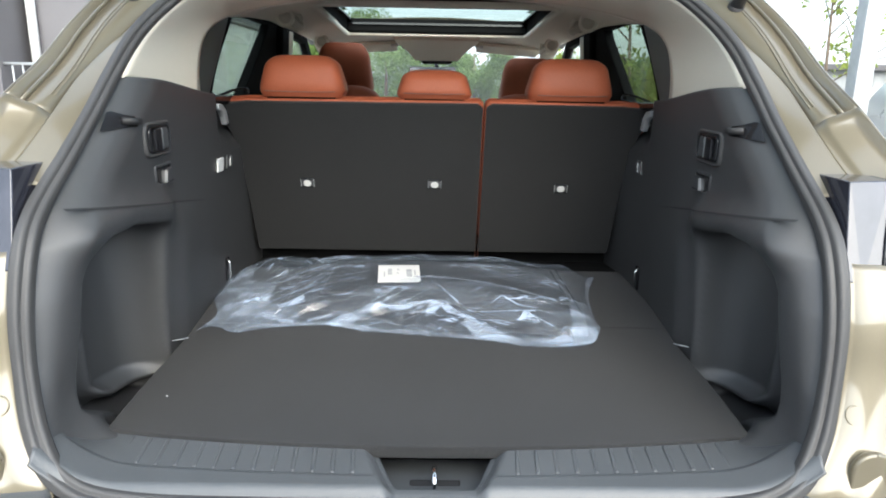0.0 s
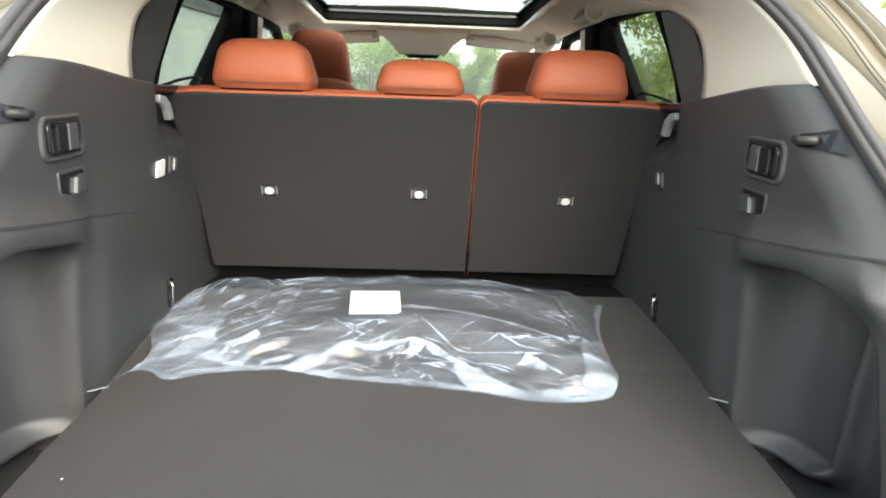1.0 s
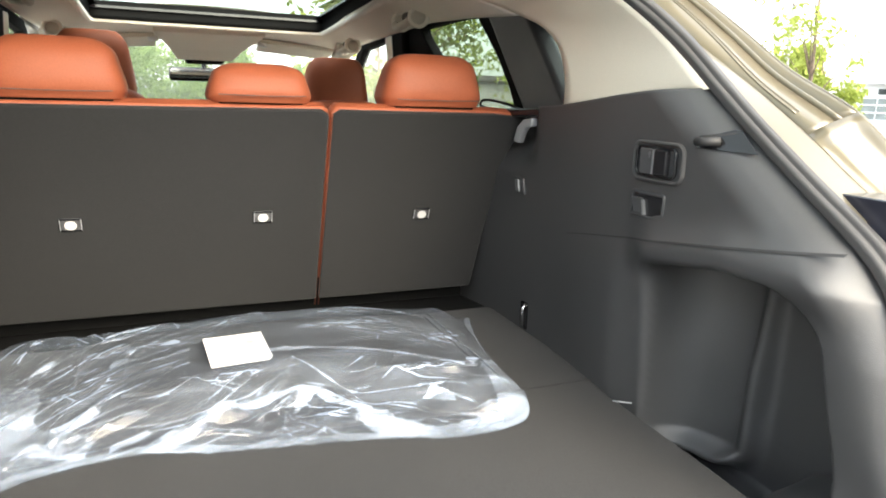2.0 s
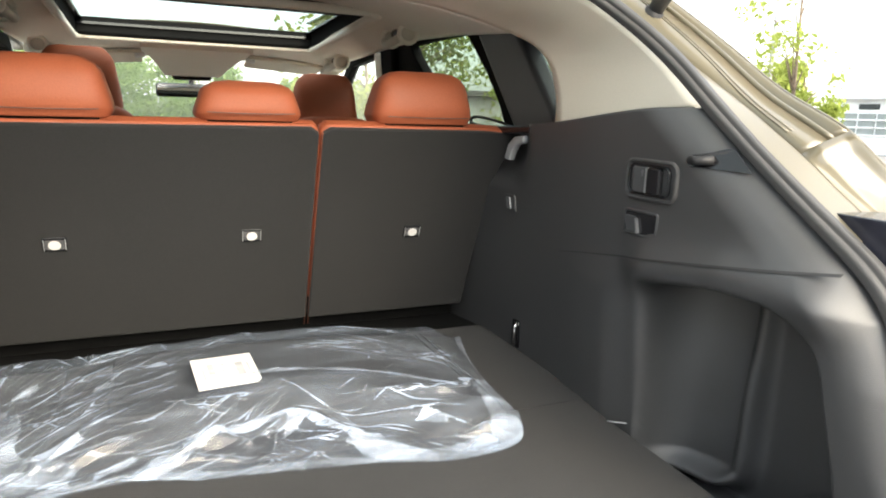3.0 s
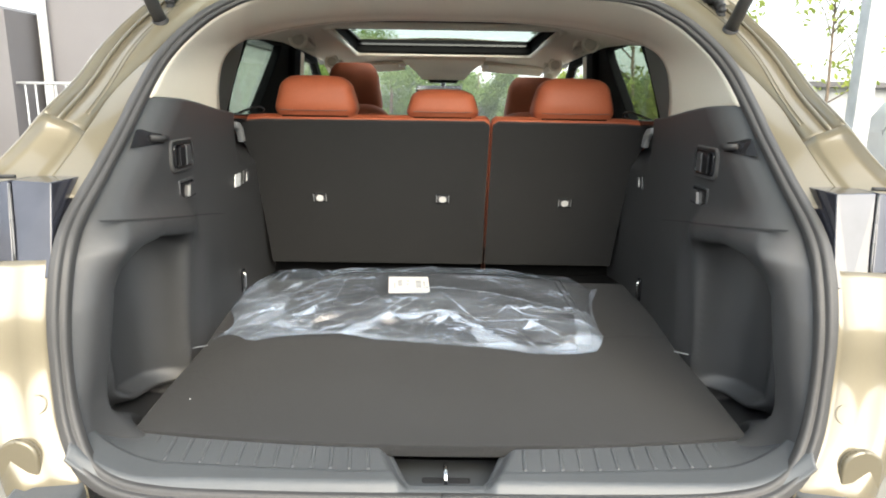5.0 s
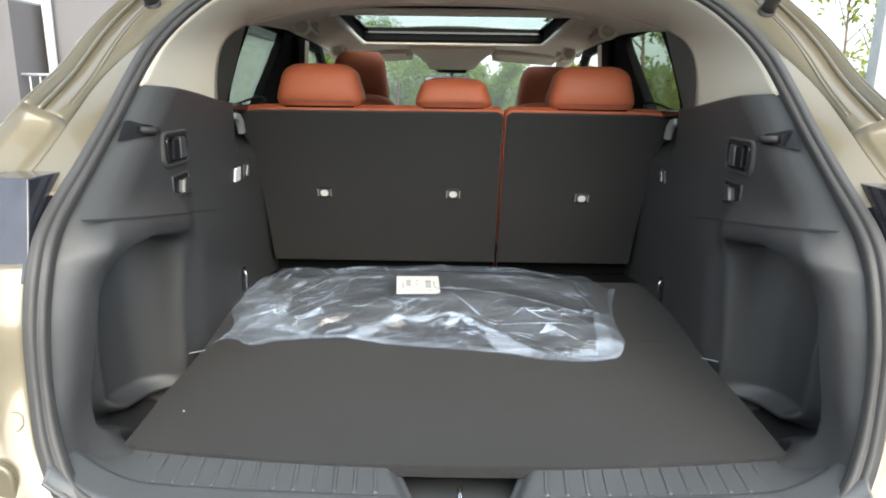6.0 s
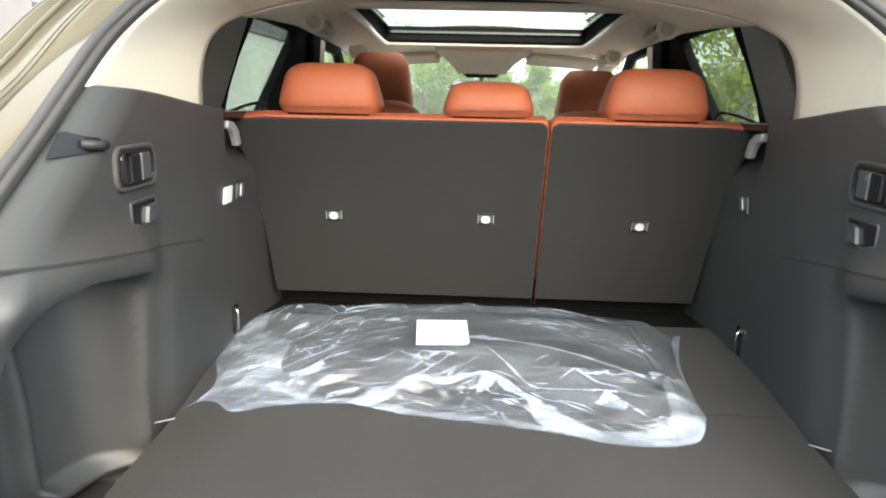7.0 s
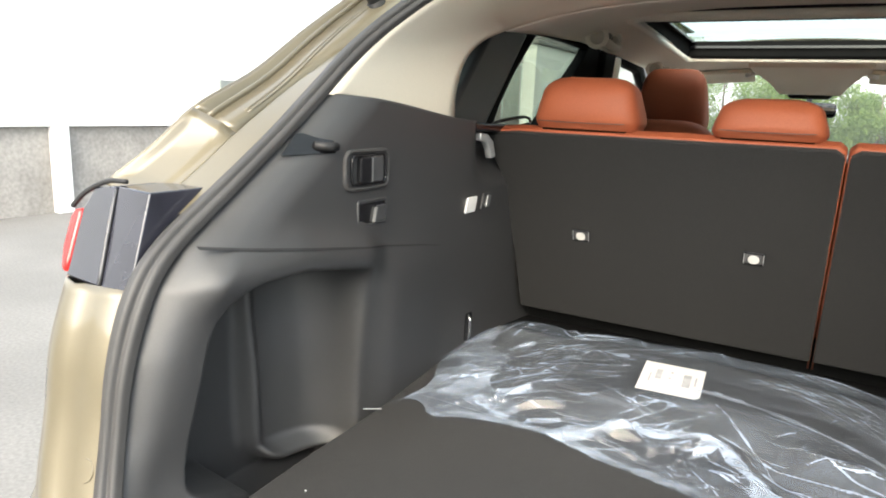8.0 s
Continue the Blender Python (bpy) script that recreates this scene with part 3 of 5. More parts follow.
for a, b in rounded(2 * HOLE[0] + 0.012, HOLE[2] - HOLE[1] + 0.012, 0.03, 5, 0, 0.5 * (HOLE[1] + HOLE[2])):
    h = roof_section(b, 3)
    ring.append(Vector((a, b, h[-1].z - (h[-1].z - h[0].z) * abs(a / h[0].x) ** 3 - 0.001)))
part("opening_lip", tube(ring + ring[:1], 0.012, 10), M_LINER, roof, "rounded beige lip round the opening")
pane = part("glass", prism([(1.28, 1.612), (1.70, 1.606), (2.13, 1.584), (2.13, 1.588), (1.70, 1.610), (1.28, 1.616)], lambda a, b, d: Vector((-0.45 + d, a, b)), 0.90), M_ROOFGLASS, roof, "tinted roof glass", False)
pane.visible_shadow = False


# ---- side windows, pillars, doors, windscreen ----
def side_plate(outline, x0, depth, s, bevel=0.0, lean=0.0):
    """A plate upright along the car's side: outline of (y, z), inner face at x0, leaning in by lean per metre above 1.27."""
    return prism(outline, lambda a, b, d: Vector((s * (x0 + d - lean * (b - 1.27)), a, b)), depth, bevel)


LEAN = 0.05
for s, w in ((1, "right"), (-1, "left")):
    pil = thing("rear_pillar", "dark grey plastic pillar trim between the side windows", "pillar", (s * 0.63, 0.85, 1.25), "pillars", "structure")
    part("cover", side_plate([(0.62, 1.262), (0.825, 1.262), (1.04, 1.515), (0.85, 1.54), (0.812, 1.486), (0.76, 1.43), (0.66, 1.316)], 0.640, 0.05, s, 0.012, LEAN), M_PILLAR, pil)
    part("front_face", side_plate([(0.81, 1.258), (0.905, 1.258), (0.94, 1.32), (1.01, 1.40), (1.14, 1.517), (1.15, 1.55), (1.02, 1.55)], 0.658, 0.05, s, 0.010, LEAN), M_FELT, pil)
    part("window_rubber", side_plate([(0.500, 1.264), (0.93, 1.245), (0.93, 1.268), (0.60, 1.277), (0.500, 1.285)], 0.552, 0.11, s, 0.004), M_BLACK, pil)
    q = thing("window_1" if s > 0 else "window_2", "tinted fixed rear quarter window", "side window", (s * 0.67, 0.6, 1.25), "side windows", "structure")
    g = part("pane", side_plate([(0.40, 1.20), (0.82, 1.20), (0.95, 1.53), (0.52, 1.53)], 0.690, 0.004, s, 0, LEAN), M_PRIVACY, q, "", False)
    g.visible_shadow = False
    part("quarter_frame", side_plate([(0.36, 1.20), (0.47, 1.20), (0.62, 1.47), (0.95, 1.49), (0.95, 1.56), (0.52, 1.56)], 0.68, 0.03, s, 0.004, LEAN), M_BLACKMATT, q)
    d = thing("window_3" if s > 0 else "window_4", "tinted rear door window in a black frame", "side window", (s * 0.67, 1.2, 1.2), "side windows", "structure")
    g = part("pane", side_plate([(0.88, 1.16), (1.66, 1.16), (1.66, 1.54), (1.10, 1.56)], 0.680, 0.004, s, 0, LEAN), M_PRIVACY, d, "", False)
    g.visible_shadow = False
    part("upper_frame", side_plate([(0.95, 1.512), (1.30, 1.519), (1.70, 1.512), (1.70, 1.56), (0.95, 1.56)], 0.655, 0.035, s, 0.004, LEAN), M_FELT, d)
    part("front_frame", side_plate([(1.13, 1.20), (1.70, 1.16), (1.715, 1.54), (1.60, 1.54), (1.54, 1.48)], 0.655, 0.035, s, 0.004, LEAN), M_FELT, d)
    # door panels are beige here to bounce light into the cabin
    part("door_panel", side_plate([(0.86, 0.35), (1.78, 0.35), (1.78, 1.215), (0.86, 1.225)], 0.655, 0.10, s, 0.01), M_BEIGE, d)
    b = thing("centre_pillar", "black centre pillar with beige upper trim", "pillar", (s * 0.65, 1.75, 1.2), "pillars", "structure")
    part("dark_side", side_plate([(1.68, 1.10), (1.80, 1.10), (1.835, 1.52), (1.70, 1.52)], 0.630, 0.06, s, 0.012, LEAN), M_FELT, b)
    part("upper_trim", side_plate([(1.80, 1.20), (1.86, 1.20), (1.915, 1.51), (1.825, 1.51)], 0.630, 0.06, s, 0.012, LEAN), M_BEIGE, b)
    f = thing("window_5" if s > 0 else "window_6", "clear front door window in a black frame", "side window", (s * 0.67, 2.2, 1.2), "side windows", "structure")
    g = part("pane", side_plate([(1.80, 1.14), (2.95, 1.10), (2.42, 1.50), (1.86, 1.54)], 0.680, 0.004, s, 0, LEAN), M_GLASS, f, "", False)
    g.visible_shadow = False
    part("upper_frame", side_plate([(1.83, 1.505), (2.30, 1.478), (2.95, 1.10), (3.02, 1.10), (2.33, 1.52), (1.83, 1.55)], 0.655, 0.035, s, 0.004, LEAN), M_FELT, f)
    part("door_panel", side_plate([(1.78, 0.35), (2.95, 0.35), (2.95, 1.13), (1.78, 1.19)], 0.655, 0.10, s, 0.01), M_BEIGE, f)
    a = thing("front_pillar", "beige front pillar trim beside the windscreen", "pillar", (s * 0.58, 2.6, 1.2), "pillars", "structure")
    part("trim_strip", tube(sample([(s * 0.545, 2.18, 1.475), (s * 0.560, 2.45, 1.420), (s * 0.60, 2.75, 1.26), (s * 0.63, 3.02, 1.06)], 16), 0.035, 10), M_BEIGE, a)

ws = thing("window_7", "clear windscreen", "windscreen", (0, 2.9, 1.0), "", "structure")
rows = []
for k in range(2):
    z, y0 = (1.50, 2.42) if k == 0 else (0.98, 3.22)
    rows.append([Vector(((-1 + 2 * i / 16) * (0.58 + 0.10 * k), y0 + 0.10 * (1 - (-1 + 2 * i / 16) ** 2), z)) for i in range(17)])
g = part("pane", loft(rows), M_GLASS, ws)
g.visible_shadow = False
dash = thing("dashboard", "dark dashboard under the windscreen", "dashboard", (0, 2.9, 0.7), "", "structure")
part("top_pad", prism([(2.45, 0.55), (3.25, 0.55), (3.30, 0.985), (2.80, 1.03), (2.55, 0.98)], lambda a, b, d: Vector((-0.68 + d, a, b)), 1.36, 0.03), M_BLACKMATT, dash)
part("instrument_hood", cushion((-0.37, 2.62, 1.03), (0.34, 0.22, 0.14), 3, 2.5, 0.2), M_BLACKMATT, dash, "black instrument hood")
part("firewall", box((0, 3.32, 0.75), (1.5, 0.03, 0.75)), M_BLACKMATT, dash)
wheel = thing("steering_wheel", "black steering wheel behind the dashboard", "steering wheel", (-0.37, 2.42, 0.98))
rim = [Vector((-0.37 + 0.185 * math.cos(a), 2.42 + 0.07 * math.sin(a), 1.00 + 0.17 * math.sin(a))) for a in np.linspace(0, 2 * math.pi, 40)]
part("rim", tube(rim, 0.016, 8), M_BLACK, wheel)
part("spoke", box((-0.37, 2.43, 0.99), (0.34, 0.03, 0.06), 0.012), M_BLACKMATT, wheel)
part("column", tube([(-0.37, 2.42, 0.99), (-0.37, 2.62, 0.94)], 0.04, 12), M_BLACKMATT, wheel)

console = thing("overhead_console", "beige overhead console with black control module", "console", (0, 2.4, 1.48))
part("housing", prism([(2.14, 1.530), (2.16, 1.497), (2.45, 1.452), (2.62, 1.415), (2.66, 1.432), (2.62, 1.485), (2.45, 1.515)],
                      lambda a, b, d: Vector(((-1 + 2 * d) * (0.205 - 0.09 * step(2.2, 2.62, a)), a, b)), 1.0, 0.004), M_BEIGE, console)
part("control_module", prism([(-0.105, 0), (0.105, 0), (0.075, -0.055), (-0.075, -0.055)], lambda a, b, d: Vector((a, 2.655 + d + 0.3 * b, 1.440 + b * 0.75)), 0.03, 0.006), M_BLACK, console, "gloss black control module")
for x in (-0.035, 0.035):
    part("map_lamp", box((x, 2.648, 1.415), (0.020, 0.004, 0.005), 0.001), M_WHITE, console, "small white lamp lens")
mir = thing("rear_view_mirror", "rectangular rear-view mirror with thin black housing", "mirror", (-0.01, 2.72, 1.355))
part("housing", prism(rounded(0.262, 0.062, 0.016), lambda a, b, d: Vector((-0.022 + a, 2.725 + d + 0.10 * b, 1.355 + b)), 0.025, 0.005), M_BLACK, mir)
part("mirror_glass", prism(rounded(0.248, 0.050, 0.012), lambda a, b, d: Vector((-0.022 + a, 2.722 + d + 0.10 * b, 1.355 + b)), 0.002), M_MIRROR, mir, "mirror glass", False)
part("stalk", tube([(0, 2.74, 1.365), (0, 2.72, 1.42)], 0.012, 8), M_BLACK, mir)
for s in (1, -1):
    v = thing("sun_visor", "beige folded sun visor", "sun visor", (s * 0.36, 2.36, 1.47), "sun visors")
    part("visor_board", box((s * 0.355, 2.36, 1.468), (0.31, 0.16, 0.018), 0.007, None, pose(0, 0, 0, -10, s * 4, 0)), M_BEIGE, v)
    part("pivot", tube([(s * 0.19, 2.285, 1.478), (s * 0.225, 2.285, 1.474)], 0.009, 8), M_WHITE, v)

# grab handles at the roof edge
def grab_handle(base, s, label):
    h = thing("grab_handle", label, "grab handle", base, "grab handles")
    x, y, z = base
    pts = sample([(x, y - 0.075, z + 0.012), (x - s * 0.030, y - 0.070, z - 0.018), (x - s * 0.044, y - 0.02, z - 0.034), (x - s * 0.044, y + 0.02, z - 0.034),
                  (x - s * 0.030, y + 0.070, z - 0.018), (x, y + 0.075, z + 0.012)], 24)
    part("grip", tube(pts, 0.012, 10), M_GRIP, h)
    # shade behind the grip, put in as a dark grey block
    part("recess", cushion((x - s * 0.006, y, z - 0.002), (0.040, 0.105, 0.030), 2.4, 2.4, 0), M_LEVER, h, "dark grey block painted as the shade behind the grip")
    for e in (-1, 1):
        cx, cy, cz = x - s * 0.014, y + e * 0.074, z - 0.010
        hub = part("mount", cushion((cx, cy, cz), (0.052, 0.034, 0.050), 2.2, 2.2, 0), M_GRIP, h)
        ring = [Vector((cx + 0.027 * math.cos(a), cy - 0.012, cz - 0.002 + 0.026 * math.sin(a))) for a in np.linspace(0, 2 * math.pi, 28)]
        part("rim", tube(ring, 0.0065, 8), M_LINER, hub, "pale rounded rim")


for s in (1, -1):
    grab_handle((s * 0.520, 1.315, 1.526), s, "beige fold-away roof grab handle above the rear door")
    grab_handle((s * 0.524, 2.06, 1.486), s, "beige fold-away roof grab handle above the front door")

# ---- seats ----
SO, SU, SN = Vector((0, 0.903, 0.775)), Vector((0, -0.347, 0.938)), Vector((0, -0.938, -0.347))


def on_seat(a, b, d):
    """A place on the rear seats: a across, b up the backrest from the boot floor, d out towards the boot."""
    return SO + Vector((a, 0, 0)) + SU * b + SN * d


def seat_outline(x0, x1, inset=0.0):
    """Outline of a backrest; the outer side spreads at the shoulder."""
    out = -1 if abs(x0) > abs(x1) else 1
    o, i = (x0, x1) if out < 0 else (x1, x0)
    pts = [(i + out * 0.2 * inset, 0.042), (i + out * 0.2 * inset, 0.512 - inset), (i + out * (0.012 + inset), 0.524 - inset),
           (o - out * 0.05, 0.522 - inset), (o + out * 0.048, 0.514 - inset), (o + out * 0.052, 0.500), (o + out * 0.026, 0.470), (o + out * 0.006, 0.425), (o - out * 0.006, 0.36), (o - out * 0.014, 0.20), (o - out * 0.018, 0.042)]
    return pts


def rear_seat(x0, x1, label, group):
    st = thing("rear_bench", label, "car seat", (0.5 * (x0 + x1), 0.9, 0.60), group)
    part("cushion_body", prism([(a - math.copysign(0.014, a) if abs(a) > 0.5 and b < 0.5 else a, max(b, 0.09)) for a, b in seat_outline(x0, x1)], on_seat, -0.034, 0.006), M_LEATHER, st, "orange leather backrest edge")
    part("front_padding", prism([(a, b - 0.045 if b > 0.3 else 0.09) for a, b in seat_outline(x0, x1)], lambda a, b, d: on_seat(a, b, d - 0.035), -0.08, 0.015), M_LEATHER, st)
    part("back_panel", prism(seat_outline(x0, x1, 0.006), lambda a, b, d: on_seat(a, b + (0.003 if b > 0.3 else -0.004), d - 0.003), 0.012, 0.005), M_SEATBACK, st, "charcoal felt back panel")
    inner = x1 if abs(x1) < abs(x0) else x0
    out = -1 if inner == x1 else 1
    part("piping", tube([on_seat(inner + out * 0.003, 0.02, 0.006), on_seat(inner + out * 0.003, 0.51, 0.006)], 0.0017, 8), M_LEATHER, st, "orange piping")
    part("seat_base", box((0.5 * (x0 + x1), 1.16, 0.60), (abs(x1 - x0), 0.50, 0.16), 0.03), M_LEATHER, st)
    return st


def headrest_block(x, y, low, top, width, depth, lean=0.012):
    """A moulded pad: upright flat back, squarish shoulders, narrower crown, flat underside."""
    rows = []
    for k in range(25):
        v = k / 24
        a = v * 1.0
        w = 0.95 + 0.05 * step(0.0, 0.18, a) - 0.13 * step(0.15, 0.85, a) - 0.26 * max(0.0, (a - 0.66) / 0.34) ** 2.6
        d = 0.92 + 0.08 * step(0.0, 0.2, a) - 0.22 * step(0.25, 0.85, a) - 0.44 * max(0.0, (a - 0.60) / 0.40) ** 2.4
        z = low + (top - low) * (0.5 - 0.5 * math.cos(math.pi * v)) if v in (0.0, 1.0) else low + (top - low) * (0.10 * (0.5 - 0.5 * math.cos(math.pi * v)) + 0.90 * v)
        pts = []
        for i in range(48):
            t = 2 * math.pi * i / 48
            c, sn = math.cos(t), math.sin(t)
            px, py = math.copysign(abs(c) ** 0.46, c), math.copysign(abs(sn) ** 0.55, sn)
            # the face towards the cabin is wider than the back
            px *= 1.0 if sn < 0 else 1.0 + 0.07 * sn
            pts.append(Vector((x + 0.5 * width * w * px, y + 0.5 * depth * d * py - lean * (v - 0.5), z)))
        rows.append(pts)
    rows.insert(0, [Vector((x + 0.80 * (q.x - x), y + 0.8 * (q.y - y), low + 0.001)) for q in rows[0]])
    rows.insert(0, [Vector((x, y, low + 0.002)) for q in rows[0]])
    rows.append([Vector((x + 0.75 * (q.x - x), y + 0.75 * (q.y - y), top + 0.003)) for q in rows[-1]])
    rows.append([Vector((x, y, top + 0.004)) for q in rows[-1]])
    bm = loft(rows, True)
    bmesh.ops.remove_doubles(bm, verts=bm.verts[:], dist=1e-5)
    return bm


def headrest(st, x, width, top, label):
    h = part("headrest", headrest_block(x, 0.772, 1.272, top, width, 0.125), M_LEATHER, st, label)
    part("underside", box((x, 0.772, 1.267), (width * 0.80, 0.085, 0.012), 0.004), M_FELT, h, "dark underside")
    seam = [Vector((x + 0.5 * width * 0.965 * c, 0.705 + 0.002, 1.286 + 0.002 * c * c)) for c in np.linspace(-0.84, 0.84, 24)]
    part("seam", tube(seam, 0.0009, 6), M_PILLAR, h, "dark stitched seam")
    for e in (-1, 1):
        part("post", tube([(x + e * 0.05, 0.77, 1.20), (x + e * 0.05, 0.770, 1.275)], 0.006, 8), M_CHROME, h, "chrome headrest post")


def tether_cover(st, x, up=0.268):
    c = part("anchor_cover", prism(rounded(0.042, 0.030, 0.003, 3), lambda a, b, d: on_seat(x + a, up + b, 0.008 + d), 0.004, 0.001), M_BLACK, st, "small anchor cover with black rim")
    for e in (-1, 1):
        part("side_rim", prism([(e * 0.0185 - 0.0007, -0.012), (e * 0.0185 + 0.0007, -0.012), (e * 0.0185 + 0.0007, 0.012), (e * 0.0185 - 0.0007, 0.012)], lambda a, b, d: on_seat(x + a, up + b, 0.0122 + d), 0.0012), M_STEEL, c, "pale rim")
    part("face", prism(rounded(0.034, 0.021, 0.003, 3), lambda a, b, d: on_seat(x + a, up + b, 0.0123 + d), 0.0010), M_LEVER, c, "grey face")
    part("button", prism(rounded(0.0215, 0.0195, 0.0092, 5), lambda a, b, d: on_seat(x + a, up - 0.0005 + b, 0.0134 + d), 0.0014, 0.0004), M_PAPER, c, "round white button")


wide = rear_seat(-0.556, 0.1314, "wide rear seat backrest, charcoal felt back, orange leather top edge", "rear seats")
narrow = rear_seat(0.1338, 0.556, "narrow rear seat backrest, charcoal felt back, orange leather top edge", "rear seats")
headrest(wide, -0.362, 0.232, 1.378, "outer orange leather headrest")
headrest(wide, -0.004, 0.205, 1.345, "low orange leather headrest")
headrest(narrow, 0.366, 0.232, 1.380, "outer orange leather headrest")
tether_cover(wide, -0.366, 0.275)
tether_cover(wide, 0.0, 0.276)
tether_cover(narrow, 0.366)

# black filler walls, added to close the gaps beside the seat
for s, w in ((1, "right"), (-1, "left")):
    lone("side_filler_" + w, box((s * 0.612, 0.965, 0.92), (0.10, 0.07, 0.62), 0.01), M_FELT, "black filler wall closing the gap beside the rear seat", "bolster", "seat bolsters", "structure")
# added plate: stops cabin light leaking under the seats onto the floor
lone("baffle", box((0, 0.985, 0.80), (1.24, 0.02, 0.20), 0.004), M_FELT, "black plate added under the rear seat to block cabin light", "baffle", "", "structure")

for s, lift in ((-1, 0.048), (1, 0.0)):
    f = thing("bucket_chair", "orange leather front seat with tall headrest", "car seat", (s * 0.385, 1.75, 0.45), "front seats")
    part("backrest", cushion((s * 0.385, 1.70, 0.93 + lift * 0.5), (0.50, 0.17, 0.68), 4, 3, 0.22, -0.08), M_LEATHER, f)
    part("headrest", headrest_block(s * 0.376, 1.71, 1.205 + lift, 1.408 + lift, 0.232, 0.13, 0.02), M_LEATHER, f)
    part("seat_base", box((s * 0.385, 1.98, 0.55), (0.50, 0.50, 0.16), 0.04), M_LEATHER, f)
    for e in (-1, 1):
        part("post", tube([(s * 0.376 + e * 0.05, 1.68, 1.15), (s * 0.376 + e * 0.05, 1.70, 1.25)], 0.007, 8), M_CHROME, f)
# unseen floor in lining beige, added brightness for the roof lining above
lone("cabin_floor", box((0, 2.0, 0.42), (1.5, 2.6, 0.04)), M_LINER, "unseen cabin floor, made pale to bounce light", "cabin floor", "", "structure")

# ---- painted body round the opening ----
body = thing("vehicle", "sand-gold painted rear body of a car with open tailgate", "car", (0, 0, 0.0))
for s in (1, -1):
    seal_line, e = sample(SEAL_OUT[6:], 400), sample(BODY_EDGE, 90)
    o = [min(seal_line, key=lambda p, q=q: (p - q).length) for q in e]
    into = Vector((0, 0.72, -0.69))

    first = max(i for i in range(90) if e[i].z < 1.296)

    def border(i):
        """Share of the way from the outer edge to the seal at which the flange begins."""
        return 0.88 - 0.30 * step(1.45, 1.33, e[i].z)

    def skin_point(i, f, deep):
        return e[i].lerp(o[i], f) + into * deep

    def strip(name, profile, label=""):
        """profile: metres in from the outer edge (negative: the flange's border), and depth."""
        rows = []
        for v, deep in profile:
            rows.append(flip([skin_point(i, border(i) if v < 0 else min(v / (o[i] - e[i]).length, 0.97 * border(i)), deep) for i in range(first, 90)], s))
        part(name, loft(rows), M_PAINT, body, label, True, 0.0015)

    # outer edge, gutter, ridge and channel above; a sunk pad below; the flange beside the seal
    part("pillar_edge", loft([flip([q + Vector((0.05 * (q.x / 0.7), 0.30, 0.02)) for q in e], s), flip([q + Vector((0.012, 0.012, -0.004)) for q in e], s),
                              flip([skin_point(i, 0.0, 0.0) for i in range(90)], s), flip([skin_point(i, 0.02, 0.0006) for i in range(90)], s)]), M_PAINT, body, "", True, 0.0015)
    strip("gutter", ((0.0024, 0.0006), (0.0045, 0.0040), (0.0200, 0.0050)))
    strip("ridge", ((0.0200, 0.0050), (0.0218, 0.0018), (0.0242, 0.0014), (0.0262, 0.0070)))
    strip("channel", ((0.0262, 0.0070), (0.050, 0.0100), (-1, 0.0125)))
    part("flange", loft([flip([skin_point(i, 1 - (1 - border(i)) * k, 0.004 + 0.0085 * k ** 1.2) for i in range(90)], s) for k in (1.0, 0.95, 0.8, 0.5, 0.25, 0.08, 0.0)]), M_PAINT, body, "", True, 0.0015)
    rows = []
    for k in range(25):
        t = k / 24
        row = []
        for i in range(first + 1):
            a = i / first
            sunk = step(0.0, 0.20, t) * step(1.0, 0.80, t) * step(0.0, 0.22, a) * step(1.0, 0.84, a)
            row.append(skin_point(i, t * border(i), 0.0125 * step(0.75, 1.0, t) + 0.010 * sunk))
        rows.append(flip(row, s))
    part("lamp_pad", loft(rows), M_PAINT, body, "sunk painted pad over the lamp", True, 0.0015)
    for k in (0, 1):
        part("pillar_bead", tube(flip([skin_point(i, (0.046 + 0.0062 * k) / (o[i] - e[i]).length, 0.0088) for i in range(first + 3, 56)], s), 0.0015, 6), M_PAINT, body, "raised sealing bead")
    # panel beside the opening under the lamp
    o2 = sample([(0.515, -0.312, 0.745)] + SEAL_OUT[3:8], 30)
    rows = []
    for xx, yy in ((0.0, 0.004), (0.008, 0.014), (0.014, 0.008), (0.046, 0.004), (0.074, 0.000), (0.082, -0.008), (0.118, 0.004), (0.150, 0.040), (0.18, 0.12), (0.23, 0.40), (0.25, 1.0)):
        rows.append(flip([Vector((q.x + xx, q.y + yy, q.z)) for q in o2], s))
    part("quarter_panel", loft(rows), M_PAINT, body, "", True, 0.003)
    for z in (1.045, 0.875):
        x0, y0 = np.interp(z, [0.835, 0.92, 1.0, 1.08], [0.558, 0.578, 0.585, 0.588]), np.interp(z, [0.835, 0.92, 1.0, 1.08], [-0.280, -0.252, -0.234, -0.205])
        ring = [Vector((s * (x0 + 0.034 + 0.013 * math.cos(a)), y0 + 0.0045 + 0.33 * 0.013 * math.sin(a), z + 0.013 * math.sin(a))) for a in np.linspace(0, 2 * math.pi, 28)]
        part("body_plug", tube(ring, 0.0014, 6), M_PAINT, body, "round painted body plug")
    part("corner_cup", prism(rounded(0.060, 0.085, 0.029, 6), lambda a, b, d: Vector((s * (0.615 + a), -0.292 - d, 0.795 + b)), 0.012, 0.004), M_PAINT, body, "round painted bumper mount")
    part("body_side", prism([(-0.10, 0.35), (3.2, 0.35), (3.2, 1.10), (0.3, 1.20), (-0.02, 1.14)], lambda a, b, d: Vector((s * (0.86 + d - 0.10 * step(0.4, -0.1, a)), a, b)), 0.02), M_PAINT, body)
